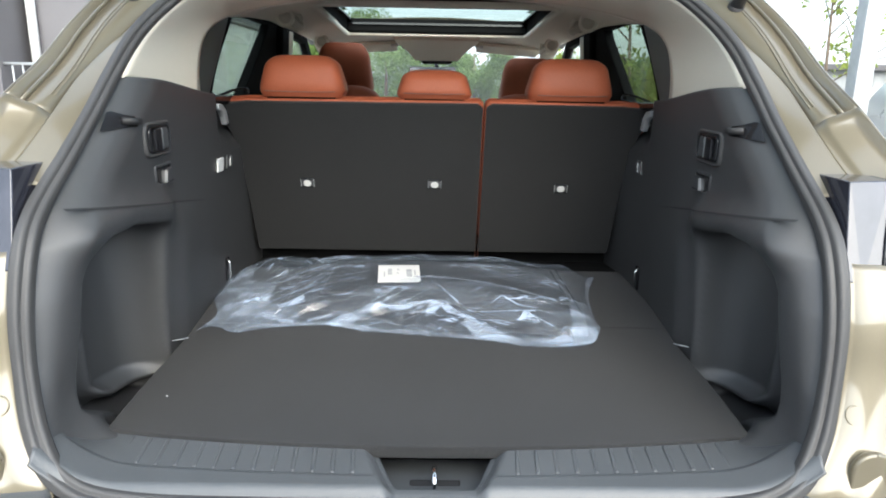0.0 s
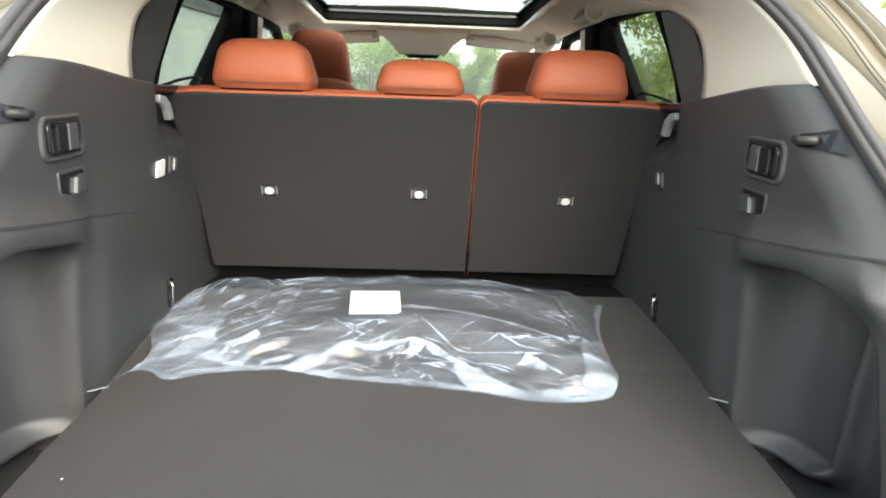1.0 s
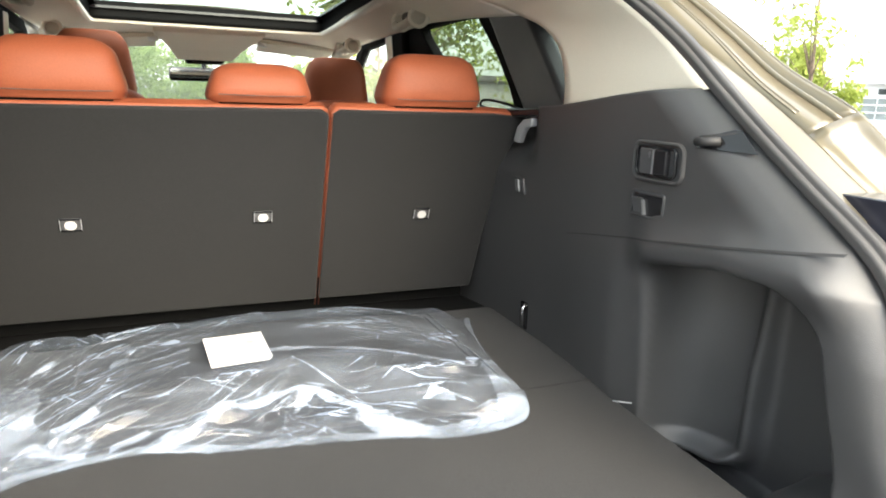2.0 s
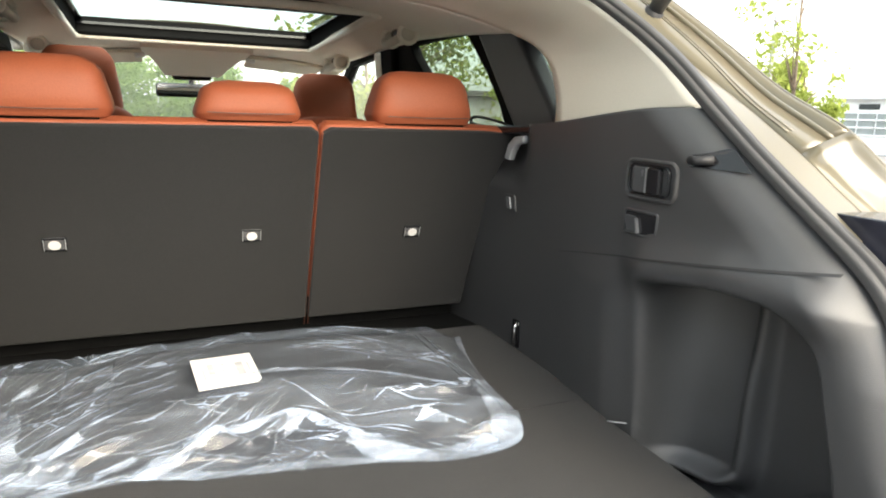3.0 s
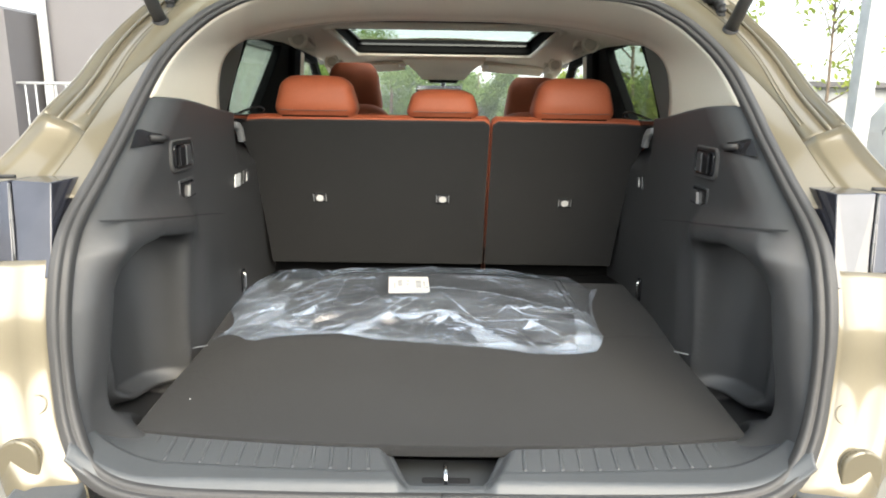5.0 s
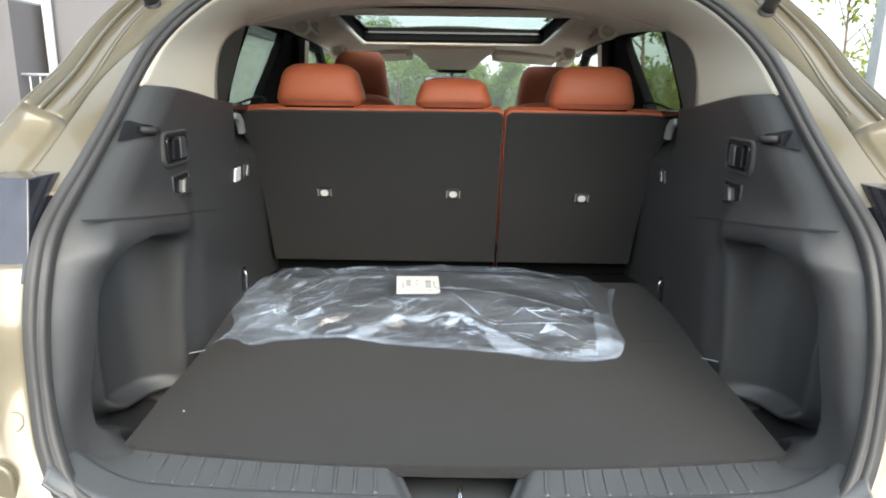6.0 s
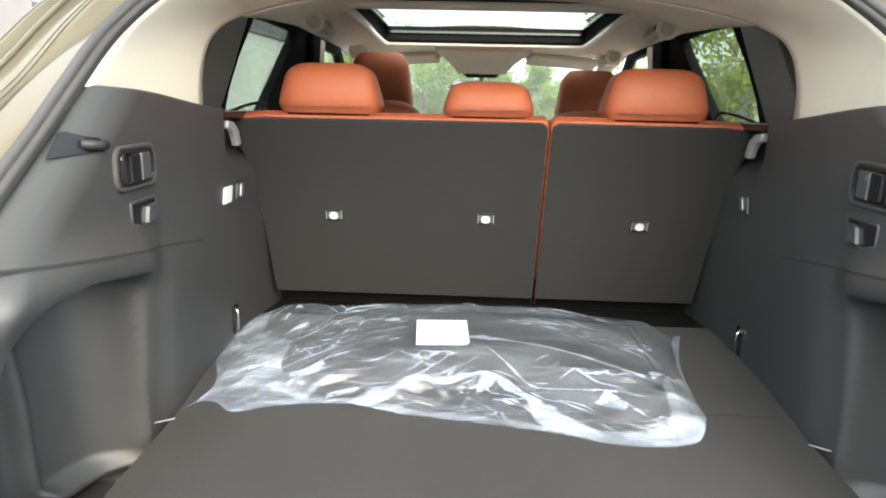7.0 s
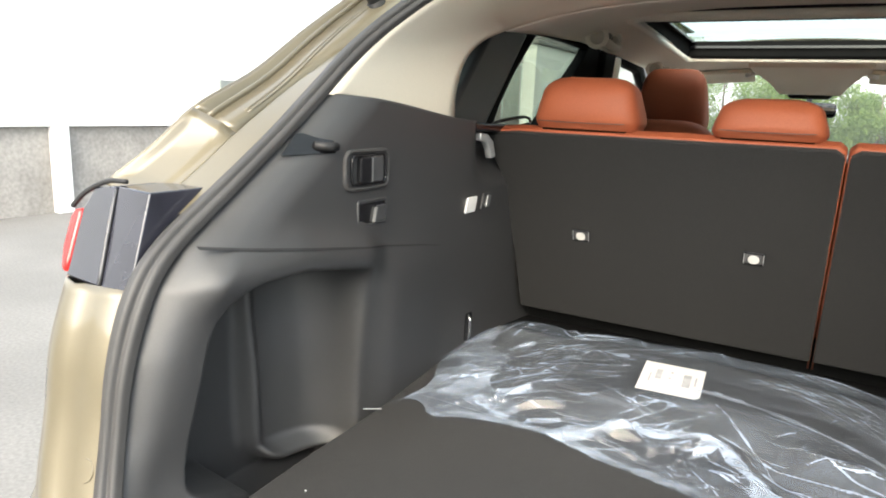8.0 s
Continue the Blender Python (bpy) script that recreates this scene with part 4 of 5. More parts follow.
    part("side_rail", prism([(0.35, 1.52), (2.3, 1.54), (2.5, 1.48), (2.5, 1.50), (2.3, 1.60), (0.40, 1.60)], lambda a, b, d: Vector((s * (0.60 + d), a, b)), 0.06, 0.006), M_PAINT, body)
    # tail lamp
    on_lamp = lambda a, b, d: Vector((s * a, -0.208 + 0.40 * (b - 1.08) + 0.10 * (a - 0.594) + d, b))
    lamp = part("tail_lamp", prism([(0.648, 1.078), (0.722, 1.078), (0.730, 1.160), (0.716, 1.188), (0.672, 1.194)], on_lamp, 0.10, 0.002), M_SMOKE, body, "smoked tail lamp")
    part("inner_lens", prism([(0.590, 1.056), (0.614, 1.052), (0.645, 1.077), (0.669, 1.194), (0.606, 1.192)], lambda a, b, d: on_lamp(a, b, d + 0.003 + 0.15 * max(0.0, 0.64 - a)), 0.09, 0.002), M_SMOKE, lamp, "grey inner lamp lens")
    part("red_lens", prism([(0.727, 1.080), (0.741, 1.084), (0.752, 1.110), (0.755, 1.150), (0.750, 1.158), (0.734, 1.160)], lambda a, b, d: on_lamp(a, b, d - 0.001), 0.05, 0.005), M_RED, lamp, "red tail lamp lens")
    part("lamp_rib", tube(sample([on_lamp(0.646, 1.080, 0.001), on_lamp(0.656, 1.13, 0.0), on_lamp(0.671, 1.190, 0.002)], 10), 0.0022, 6), M_LEVER, lamp, "grey rib between the lenses")
    part("lamp_gasket", tube(sample([on_lamp(0.668, 1.199, 0.012), on_lamp(0.70, 1.197, 0.004), on_lamp(0.735, 1.180, -0.001), on_lamp(0.757, 1.160, 0.0)], 20), 0.0034, 6), M_BLACKMATT, lamp, "black gasket")
    # gas strut to the tailgate
    st = thing("gas_strut", "dark grey tailgate gas strut on a ball stud", "gas strut", (s * 0.618, 0.30, 1.445), "gas struts")
    part("strut_tube", tube([(s * 0.600, 0.308, 1.466), (s * 0.612, 0.250, 1.542), (s * 0.660, 0.0, 1.860)], 0.0135, 12), M_PILLAR, st)
    part("socket", cushion((s * 0.598, 0.314, 1.453), (0.036, 0.034, 0.042), 2.5, 2.2, 0.1), M_BLACK, st)
    part("collar", tube([(s * 0.599, 0.312, 1.460), (s * 0.602, 0.298, 1.479)], 0.0165, 12), M_BLACKMATT, st)
    part("ball_stud", tube([(s * 0.590, 0.345, 1.440), (s * 0.600, 0.312, 1.450)], 0.007, 8), M_STEEL, st, "steel ball stud")
    bt = thing("rubber_boot", "black ribbed wiring boot bent into the body", "cable boot", (s * 0.585, 0.36, 1.52), "wiring boots")
    hose = sample([(s * 0.566, 0.392, 1.535), (s * 0.574, 0.372, 1.547), (s * 0.586, 0.350, 1.541), (s * 0.594, 0.342, 1.522), (s * 0.594, 0.350, 1.498), (s * 0.590, 0.372, 1.486)], 56)
    bm = tube(hose, 0.0088, 12)
    bm.verts.ensure_lookup_table()
    for k, q in enumerate(hose):
        for v in bm.verts[k * 12:k * 12 + 12]:
            v.co = q + (v.co - q) * (1.30 if k % 4 in (1, 2) else 1.0)
    part("bellows", bm, M_BLACKMATT, bt)
    part("grommet", tube([(s * 0.560, 0.404, 1.530), (s * 0.568, 0.386, 1.537)], 0.016, 12), M_BOOT, bt, "pale grommet")
bumper = part("bumper", prism([(-0.312, 0.742), (-0.44, 0.725), (-0.47, 0.66), (-0.45, 0.35), (-0.10, 0.33), (-0.10, 0.70)], lambda a, b, d: Vector((-0.60 + d, a, b)), 1.20, 0.012), M_SILL, body, "dark grey bumper")
for s in (1, -1):
    part("bumper_end", prism([(-0.26, 0.774), (-0.33, 0.766), (-0.44, 0.74), (-0.44, 0.5), (-0.22, 0.5)], lambda a, b, d: Vector((s * (0.52 + d), a, b)), 0.10, 0.006), M_SILL, body, "dark grey bumper end")
    part("bumper_corner", prism([(-0.300, 0.760), (-0.40, 0.735), (-0.44, 0.66), (-0.40, 0.35), (-0.29, 0.33)],
                                lambda a, b, d: Vector((s * (0.605 + d), a + 1.2 * max(0.0, d - 0.08), b)), 0.27, 0.012), M_PAINT, body)
part("roof_skin", loft([[Vector((x * w, y, 1.66 - 0.05 * x * x - z)) for x in np.linspace(-1, 1, 21)] for y, w, z in ((0.46, 0.55, 0.02), (0.9, 0.62, 0.0), (1.33, 0.63, 0.0))]), M_PAINT, body, "", True, 0.004)
part("roof_front", loft([[Vector((x * w, y, 1.64 - 0.05 * x * x - z)) for x in np.linspace(-1, 1, 21)] for y, w, z in ((2.12, 0.62, 0.045), (2.45, 0.60, 0.125))]), M_PAINT, body, "", True, 0.004)
for s in (1, -1):
    part("roof_side", loft([[Vector((s * x, y, 1.655 - 0.05 * (x / 0.62) ** 2)) for x in (0.42, 0.5, 0.63)] for y in (1.32, 1.75, 2.2)]), M_PAINT, body, "", True, 0.004)


# raised tailgate over the opening
gate = thing("tailgate", "raised sand-gold tailgate with dark inner trim", "tailgate", (0, 0.44, 1.66))
GATE = [(0.40, 1.665), (0.18, 1.83), (-0.12, 2.01), (-0.40, 2.10), (-0.66, 2.13)]
gate_line = sample([(0, a, b) for a, b in GATE], 40)
for name, lift, mat, i0, i1, w0, w1 in (("inner_trim", 0.0, M_PILLAR, 16, 40, 0.61, 0.58), ("outer_skin", 0.05, M_PAINT, 16, 40, 0.68, 0.64)):
    rows = [[Vector((x * (w0 + (w1 - w0) * k / 24), q.y - 0.4 * lift, q.z + lift - 0.03 * x * x)) for x in np.linspace(-1, 1, 13)] for k, q in enumerate(gate_line[i0:i1])]
    part(name, loft(rows), mat, gate, "", True, 0.004)
for s in (1, -1):
    rows = [[Vector((s * (x + (0.02 if k > 12 else 0.0)), q.y, q.z + 0.02 - 0.03)) for x in (0.50, 0.56, 0.63)] for k, q in enumerate(gate_line[:17])]
    part("window_post", loft(rows), M_PAINT, gate, "", True, 0.03)
rows = [[Vector((x * 0.50, q.y, q.z - 0.005)) for x in (-1, 0, 1)] for q in gate_line[:17]]
g = part("rear_window", loft(rows), M_PRIVACY, gate, "tinted rear window")
g.visible_shadow = True

# rest of the car: bonnet, nose, underside and wheels
part("bonnet", loft([[Vector((x * w, y, z - 0.06 * x * x)) for x in np.linspace(-1, 1, 13)] for y, w, z in ((3.18, 0.80, 1.10), (3.5, 0.82, 1.08), (3.9, 0.80, 1.02), (4.12, 0.74, 0.92))]), M_PAINT, body, "", True, 0.006)
part("nose", prism([(3.25, 0.36), (4.12, 0.36), (4.22, 0.55), (4.18, 0.80), (4.10, 0.90), (3.25, 0.98)], lambda a, b, d: Vector((-0.78 + d, a, b)), 1.56, 0.04), M_PAINT, body, "rounded nose panel")
part("underbody", box((0, 1.9, 0.36), (1.5, 4.1, 0.10), 0.02), M_BLACKMATT, body, "black underbody")
for s in (1, -1):
    for y in (0.55, 3.25):
        wh = part("wheel", tube([(s * 0.70, y, 0.36), (s * 0.72, y, 0.36), (s * 0.89, y, 0.36), (s * 0.91, y, 0.36)], 0.36, 32), M_TYRE, body, "black tyre")
        part("rim", tube([(s * 0.86, y, 0.36), (s * 0.915, y, 0.36)], 0.23, 24), M_SILVER, wh, "silver alloy rim")


# ---- fittings on the side trims ----
def on_trim(s, y, z, d):
    """A place d metres proud of the side trim's surface."""
    return Vector((s * (trim_depth(y, z) - d), y, z))


def plate_on_trim(s, y, z, outline, d0, thick, bevel=0.0, tilt=0.0):
    x0 = trim_depth(y, z) - 0.0018
    return prism(outline, lambda a, b, d: Vector((s * (x0 - d0 - d), y + a + tilt * b, z + b)), thick, bevel)


def ring_on_trim(s, y, z, w, h, r, band, d0, thick):
    """A rounded rectangular rim standing on the trim."""
    x0 = trim_depth(y, z) - 0.0018
    o, i = rounded(w, h, r, 5), rounded(w - 2 * band, h - 2 * band, max(0.002, r - band), 5)
    rows = []
    for line, d in ((o, d0), (o, d0 + thick * 0.7), ([(0.5 * (a[0] + b[0]), 0.5 * (a[1] + b[1])) for a, b in zip(o, i)], d0 + thick), (i, d0 + thick * 0.6), (i, d0)):
        rows.append([Vector((s * (x0 - d), y + a, z + b)) for a, b in line])
    return loft(rows, True)


for s in (1, -1):
    y, z = 0.196, 1.205
    lev = thing("release_lever", "dark seat release lever in a rounded bezel on the side trim", "lever", on_trim(s, y, z, 0), "seat release levers")
    part("bezel", ring_on_trim(s, y, z, 0.122, 0.066, 0.019, 0.007, -0.002, 0.008), M_RUBBER, lev)
    part("well", plate_on_trim(s, y, z, rounded(0.108, 0.052, 0.012, 4), 0.0006, 0.0012), M_PANEL, lev, "black recess", False)
    part("lever_frame", ring_on_trim(s, y + 0.002, z, 0.096, 0.049, 0.012, 0.004, 0.001, 0.006), M_BLACK, lev)
    part("lever_hub", plate_on_trim(s, y - 0.014, z, rounded(0.030, 0.042, 0.006, 4), 0.001, 0.010, 0.003), M_BLACK, lev, "gloss black hub")
    part("lever_pad", plate_on_trim(s, y + 0.020, z, rounded(0.034, 0.041, 0.006, 4), 0.002, 0.006, 0.002), M_LEVER, lev, "glossy dark grey lever pad")
    # highlight on the lever's edge, put in as a silver strip
    part("pad_highlight", plate_on_trim(s, y + 0.001, z, rounded(0.003, 0.039, 0.001, 2), 0.003, 0.009), M_SILVER, lev, "silver strip painted as the lever's edge highlight", False)
    y, z = 0.212, 1.133
    slot = thing("bag_hook", "small dark bag hook recess on the side trim", "hook", on_trim(s, y, z, 0), "bag hooks")
    part("rim", ring_on_trim(s, y, z, 0.082, 0.044, 0.006, 0.005, -0.001, 0.004), M_PILLAR, slot)
    part("well", plate_on_trim(s, y, z, rounded(0.072, 0.034, 0.004, 3), 0.0005, 0.001), M_BLACK, slot, "dark recess", False)
    part("hook_tongue", plate_on_trim(s, y + 0.018, z - 0.002, rounded(0.024, 0.026, 0.003, 3), 0.001, 0.006, 0.0015, 0.25), M_PILLAR, slot, "grey tongue")
    # highlights along the hook's foot and side, put in as paler strips
    part("foot_highlight", plate_on_trim(s, y + 0.020, z - 0.015, rounded(0.028, 0.003, 0.001, 2), 0.001, 0.006, 0.0, 0.25), M_LEVER, slot, "paler strip painted as the hook's lower highlight", False)
    part("hook_highlight", plate_on_trim(s, y + 0.004, z - 0.004, rounded(0.003, 0.024, 0.001, 2), 0.001, 0.006, 0.0, 0.25), M_SILVER, slot, "silver strip painted as the hook's edge highlight", False)
    y, z = 0.076, 1.250
    ch = thing("coat_hook", "black coat hook in a triangular moulding", "hook", on_trim(s, y, z, 0), "coat hooks")
    # no real depth: shade inside the moulding is painted as a black plate
    part("hollow", prism([(-0.052, -0.018), (-0.020, -0.017), (0.010, -0.016), (0.040, -0.016), (0.040, 0.002), (0.016, 0.006), (-0.006, 0.013), (-0.017, 0.012), (-0.036, -0.004)],
                          lambda a, b, d: on_trim(s, y + a, z + b, 0.0030 + d), 0.0012, 0.0004), M_BLACK, ch, "flat black plate painted as the moulding's shade")
    part("knob", tube([on_trim(s, y + 0.006, z - 0.004, 0.003), on_trim(s, y + 0.022, z - 0.006, 0.014), on_trim(s, y + 0.036, z - 0.006, 0.012)], 0.0065, 10), M_BLACKMATT, ch)
    y, z = 0.625, 1.107
    cl = thing("belt_clip", "small grey belt clip on the side trim", "clip", on_trim(s, y, z, 0), "belt clips")
    part("base", plate_on_trim(s, y + 0.020, z, rounded(0.042, 0.036, 0.004, 3), 0.0005, 0.005, 0.001, 0.3), M_PILLAR, cl)
    part("tongue", plate_on_trim(s, y + 0.024, z, rounded(0.016, 0.026, 0.003, 3), 0.005, 0.004, 0.001, 0.3), M_SILVER, cl, "satin grey tongue")
    if s < 0:
        part("reflector", plate_on_trim(s, y - 0.050, z - 0.001, rounded(0.044, 0.033, 0.003, 3), 0.0005, 0.004, 0.001, 0.3), M_WHITE, cl, "bright white square cap")
    y, z = 0.612, 0.812 if s > 0 else 0.822
    td = thing("tie_down", "chrome tie-down eye low on the side trim", "tie-down", on_trim(s, y, z, 0), "tie-downs")
    part("backing", plate_on_trim(s, y, z, rounded(0.030, 0.064, 0.005, 3), 0.0005, 0.003, 0.001), M_BLACK, td)
    part("eye", tube([on_trim(s, y - 0.005, z - 0.028, 0.003), on_trim(s, y - 0.007, z - 0.020, 0.011), on_trim(s, y - 0.007, z + 0.020, 0.011), on_trim(s, y - 0.005, z + 0.028, 0.003)], 0.0035, 8), M_CHROME, td)
    gd = thing("belt_guide", "pale grey seat belt guide at the seat shoulder", "belt guide", (s * 0.553, 0.685, 1.22), "belt guides")
    part("guide", prism([(0.640, 1.250), (0.670, 1.246), (0.692, 1.232), (0.704, 1.205), (0.684, 1.203), (0.676, 1.220), (0.664, 1.232), (0.640, 1.236)],
                        lambda a, b, d: Vector((s * (0.570 - d), 0.67 + 1.25 * (a - 0.67), 1.226 + 1.25 * (b - 1.226))), 0.016, 0.004), M_STEEL, gd)
    fc = thing("floor_clip", "thin pale strip clip at the floor board edge", "clip", (s * 0.575, 0.20, FLOOR), "floor clips")
    part("strip", prism([(0.0, 0.0), (0.052, 0.001), (0.052, 0.0038), (0.0, 0.0025)], lambda a, b, d: Vector((s * (0.524 + a), 0.232 + d - 0.75 * a + 0.3 * b, FLOOR + 0.001 + b)), 0.002, 0.0005), M_SILVER, fc)
    dc = thing("trim_cap", "small beige screw cap on the rear pillar trim", "cap", (s * 0.565, 0.40, 1.45), "trim caps")
    part("cap", prism(rounded(0.018, 0.008, 0.002, 2), lambda a, b, d: Vector((s * (0.566 - d), 0.43 + a, 1.432 + b + 0.8 * a)), 0.004), M_LINER, dc)
    bw = thing("belt_buckle", "black seat belt loop lying on the parcel edge", "belt buckle", (s * 0.575, 0.80, 1.265), "belt buckles")
    part("loop", tube(sample([(s * 0.585, 0.74, 1.272), (s * 0.565, 0.80, 1.285), (s * 0.545, 0.85, 1.290), (s * 0.54, 0.87, 1.278), (s * 0.55, 0.86, 1.272), (s * 0.58, 0.80, 1.262)], 24), 0.0036, 6), M_BLACK, bw)

# ---- folded mats in a clear plastic bag ----
NU, NV = 560, 320
BAG_FRONT = [(-0.535, 0.232), (-0.508, 0.288), (-0.475, 0.290), (-0.435, 0.256), (-0.370, 0.284), (-0.290, 0.299), (-0.200, 0.286), (-0.070, 0.264),
             (0.060, 0.242), (0.130, 0.224), (0.210, 0.203), (0.290, 0.202), (0.346, 0.224), (0.377, 0.282)]
BAG_BACK = [(-0.530, 0.650), (-0.522, 0.745), (-0.43, 0.765), (-0.28, 0.760), (-0.15, 0.772), (0.0, 0.768), (0.143, 0.755), (0.28, 0.735), (0.40, 0.715), (0.462, 0.715)]
CREST = [(-0.43, 0.262), (-0.39, 0.268), (-0.27, 0.284), (-0.15, 0.325), (-0.06, 0.362), (-0.01, 0.376), (0.028, 0.366), (0.058, 0.318), (0.09, 0.268), (0.15, 0.232), (0.22, 0.222), (0.29, 0.228)]
bag_f = sample([(a, b, 0) for a, b in BAG_FRONT], NU + 1)
bag_b = sample([(a, b, 0) for a, b in BAG_BACK], NU + 1)
OVER = [(-0.045, 0.500), (0.02, 0.492), (0.10, 0.468), (0.19, 0.425), (0.25, 0.378), (0.30, 0.335)]
GLINTS = [(-0.275, 0.535, 0.3, 0.020, 0.013), (-0.336, 0.372, 0.45, 0.034, 0.010), (0.008, 0.372, 0.1, 0.016, 0.020), (-0.11, 0.375, 0.2, 0.014, 0.014), (0.305, 0.365, 0.4, 0.010, 0.012),
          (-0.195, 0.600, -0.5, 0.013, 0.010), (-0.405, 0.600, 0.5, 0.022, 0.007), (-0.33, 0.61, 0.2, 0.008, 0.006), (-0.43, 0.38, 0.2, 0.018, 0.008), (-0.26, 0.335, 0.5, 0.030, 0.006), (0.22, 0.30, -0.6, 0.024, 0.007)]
CREASE = np.random.RandomState(11)


def soft(a, b, v):
    t = np.clip((v - a) / (b - a), 0, 1)
    return t * t * (3 - 2 * t)


def crease(x, y, a, b, bend, width, height):
    """A sharp fold of the film from a to b, bent sideways, tapering out at both ends."""
    dx, dy = b[0] - a[0], b[1] - a[1]
    n = math.hypot(dx, dy)
    ux, uy = dx / n, dy / n
    t = ((x - a[0]) * ux + (y - a[1]) * uy) / n
    side = (y - a[1]) * ux - (x - a[0]) * uy - bend * 4 * t * (1 - t)
    ends = np.clip(t * 4, 0, 1) * np.clip((1 - t) * 4, 0, 1)
    # cells that later take the painted white glint line
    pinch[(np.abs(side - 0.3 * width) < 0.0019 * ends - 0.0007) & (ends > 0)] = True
    # steep on one flank, long on the other
    return height * ends * np.clip(1 - np.where(side > 0, side / (1.7 * width), -side / (0.8 * width)), 0, 1)


def mat_top(x, y):
    """The top of the folded mats over the floor."""
    edge = np.interp(x, [-0.40, -0.10, 0.0, 0.10, 0.24, 0.36], [0.40, 0.445, 0.455, 0.425, 0.335, 0.29])
    body = soft(-0.09, 0.012, y - edge) * soft(-0.50, -0.27, x) * soft(0.47, 0.36, x) * soft(0.785, 0.715, y)
    return body * (0.046 + 0.012 * soft(-0.30, -0.08, x) * soft(0.34, 0.10, x))


v = np.linspace(0, 1, NV + 1)[:, None]
u = np.linspace(0, 1, NU + 1)[None, :]
fx, fy = np.array([q.x for q in bag_f])[None, :], np.array([q.y for q in bag_f])[None, :]
bx, by = np.array([q.x for q in bag_b])[None, :], np.array([q.y for q in bag_b])[None, :]
bow = np.sin(np.pi * v)
BX = fx + (bx - fx) * v + 0.030 * (1 - u) ** 5 * np.sin(2 * np.pi * v) - 0.022 * u ** 6 * bow
BY = fy + (by - fy) * v
lift = np.zeros_like(BX)
pinch = np.zeros(BX.shape, dtype=bool)
# long streaks that climb from the loose end over the mats
for k in range(64):
    cx, cy = CREASE.uniform(-0.48, -0.06), CREASE.uniform(0.32, 0.70)
    turn = CREASE.normal(0.62, 0.13) - 0.6 * (cx + 0.30)
    n = CREASE.uniform(0.06, 0.20)
    far = 1.0 if cx < -0.2 else 0.6
    lift += crease(BX, BY, (cx - n * math.cos(turn), cy - n * math.sin(turn)), (cx + n * math.cos(turn), cy + n * math.sin(turn)),
                   CREASE.normal(0, 0.006), CREASE.uniform(0.005, 0.014), far * CREASE.uniform(0.004, 0.012))
# long arcs that fall from the top towards the closed end
for k in range(24):
    a = (CREASE.uniform(-0.08, 0.24), CREASE.uniform(0.54, 0.74))
    b = (CREASE.uniform(0.30, 0.43), CREASE.uniform(0.28, 0.56))
    lift += crease(BX, BY, a, b, CREASE.uniform(0.020, 0.060), CREASE.uniform(0.004, 0.009), CREASE.uniform(0.002, 0.0058))
# folds of the apron in front of the mats
for k in range(64):
    cx = CREASE.uniform(-0.42, 0.34)
    cy = np.interp(cx, [-0.44, 0.0, 0.36], [0.27, 0.25, 0.21]) + abs(CREASE.normal(0, 0.07))
    turn = CREASE.normal(0.20 if cx < 0 else -0.46, 0.22)
    n = CREASE.uniform(0.04, 0.14)
    lift += crease(BX, BY, (cx - n * math.cos(turn), cy - n * math.sin(turn)), (cx + n * math.cos(turn), cy + n * math.sin(turn)),
                   CREASE.normal(0, 0.005), CREASE.uniform(0.004, 0.012), CREASE.uniform(0.003, 0.0105))
# small kinks
for k in range(46):
    cx, cy = CREASE.uniform(-0.46, 0.36), CREASE.uniform(0.24, 0.52)
    turn, n = CREASE.uniform(-1.3, 1.3), CREASE.uniform(0.012, 0.03)
    lift += crease(BX, BY, (cx - n * math.cos(turn), cy - n * math.sin(turn)), (cx + n * math.cos(turn), cy + n * math.sin(turn)), 0.0, CREASE.uniform(0.006, 0.012), CREASE.uniform(0.004, 0.010))
# a few broad flat folds, and the edge of the upper mat under the film
for a, b, bend, width, height in (((-0.345, 0.350), (-0.235, 0.392), 0.004, 0.024, 0.018), ((-0.315, 0.566), (-0.215, 0.588), 0.003, 0.020, 0.014), ((-0.035, 0.372), (0.055, 0.352), 0.0, 0.026, 0.014),
                                  ((-0.47, 0.31), (-0.33, 0.46), 0.01, 0.022, 0.016), ((0.10, 0.330), (0.20, 0.275), 0.01, 0.020, 0.012), ((0.06, 0.300), (0.12, 0.262), 0.0, 0.018, 0.012),
                                  ((-0.02, 0.470), (0.17, 0.412), 0.008, 0.013, 0.010), ((0.15, 0.420), (0.27, 0.318), 0.006, 0.013, 0.010), ((-0.15, 0.430), (0.02, 0.440), -0.006, 0.012, 0.008),
                                  ((-0.22, 0.445), (-0.05, 0.405), -0.008, 0.010, 0.006), ((0.12, 0.36), (0.24, 0.34), 0.014, 0.012, 0.010), ((-0.24, 0.31), (-0.08, 0.33), 0.006, 0.014, 0.010)):
    lift += crease(BX, BY, a, b, bend, width, height)
calm = 1 - 0.85 * soft(0.090, 0.055, np.abs(BX + 0.087)) * soft(0.095, 0.060, np.abs(BY - 0.52))
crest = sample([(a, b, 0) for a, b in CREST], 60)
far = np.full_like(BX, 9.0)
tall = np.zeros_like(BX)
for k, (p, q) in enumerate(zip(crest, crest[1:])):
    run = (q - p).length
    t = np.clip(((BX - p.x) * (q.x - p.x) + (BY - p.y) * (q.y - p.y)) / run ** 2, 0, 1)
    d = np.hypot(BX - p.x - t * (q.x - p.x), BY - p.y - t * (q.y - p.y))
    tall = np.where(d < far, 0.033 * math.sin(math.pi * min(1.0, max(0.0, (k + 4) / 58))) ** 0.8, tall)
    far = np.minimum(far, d)
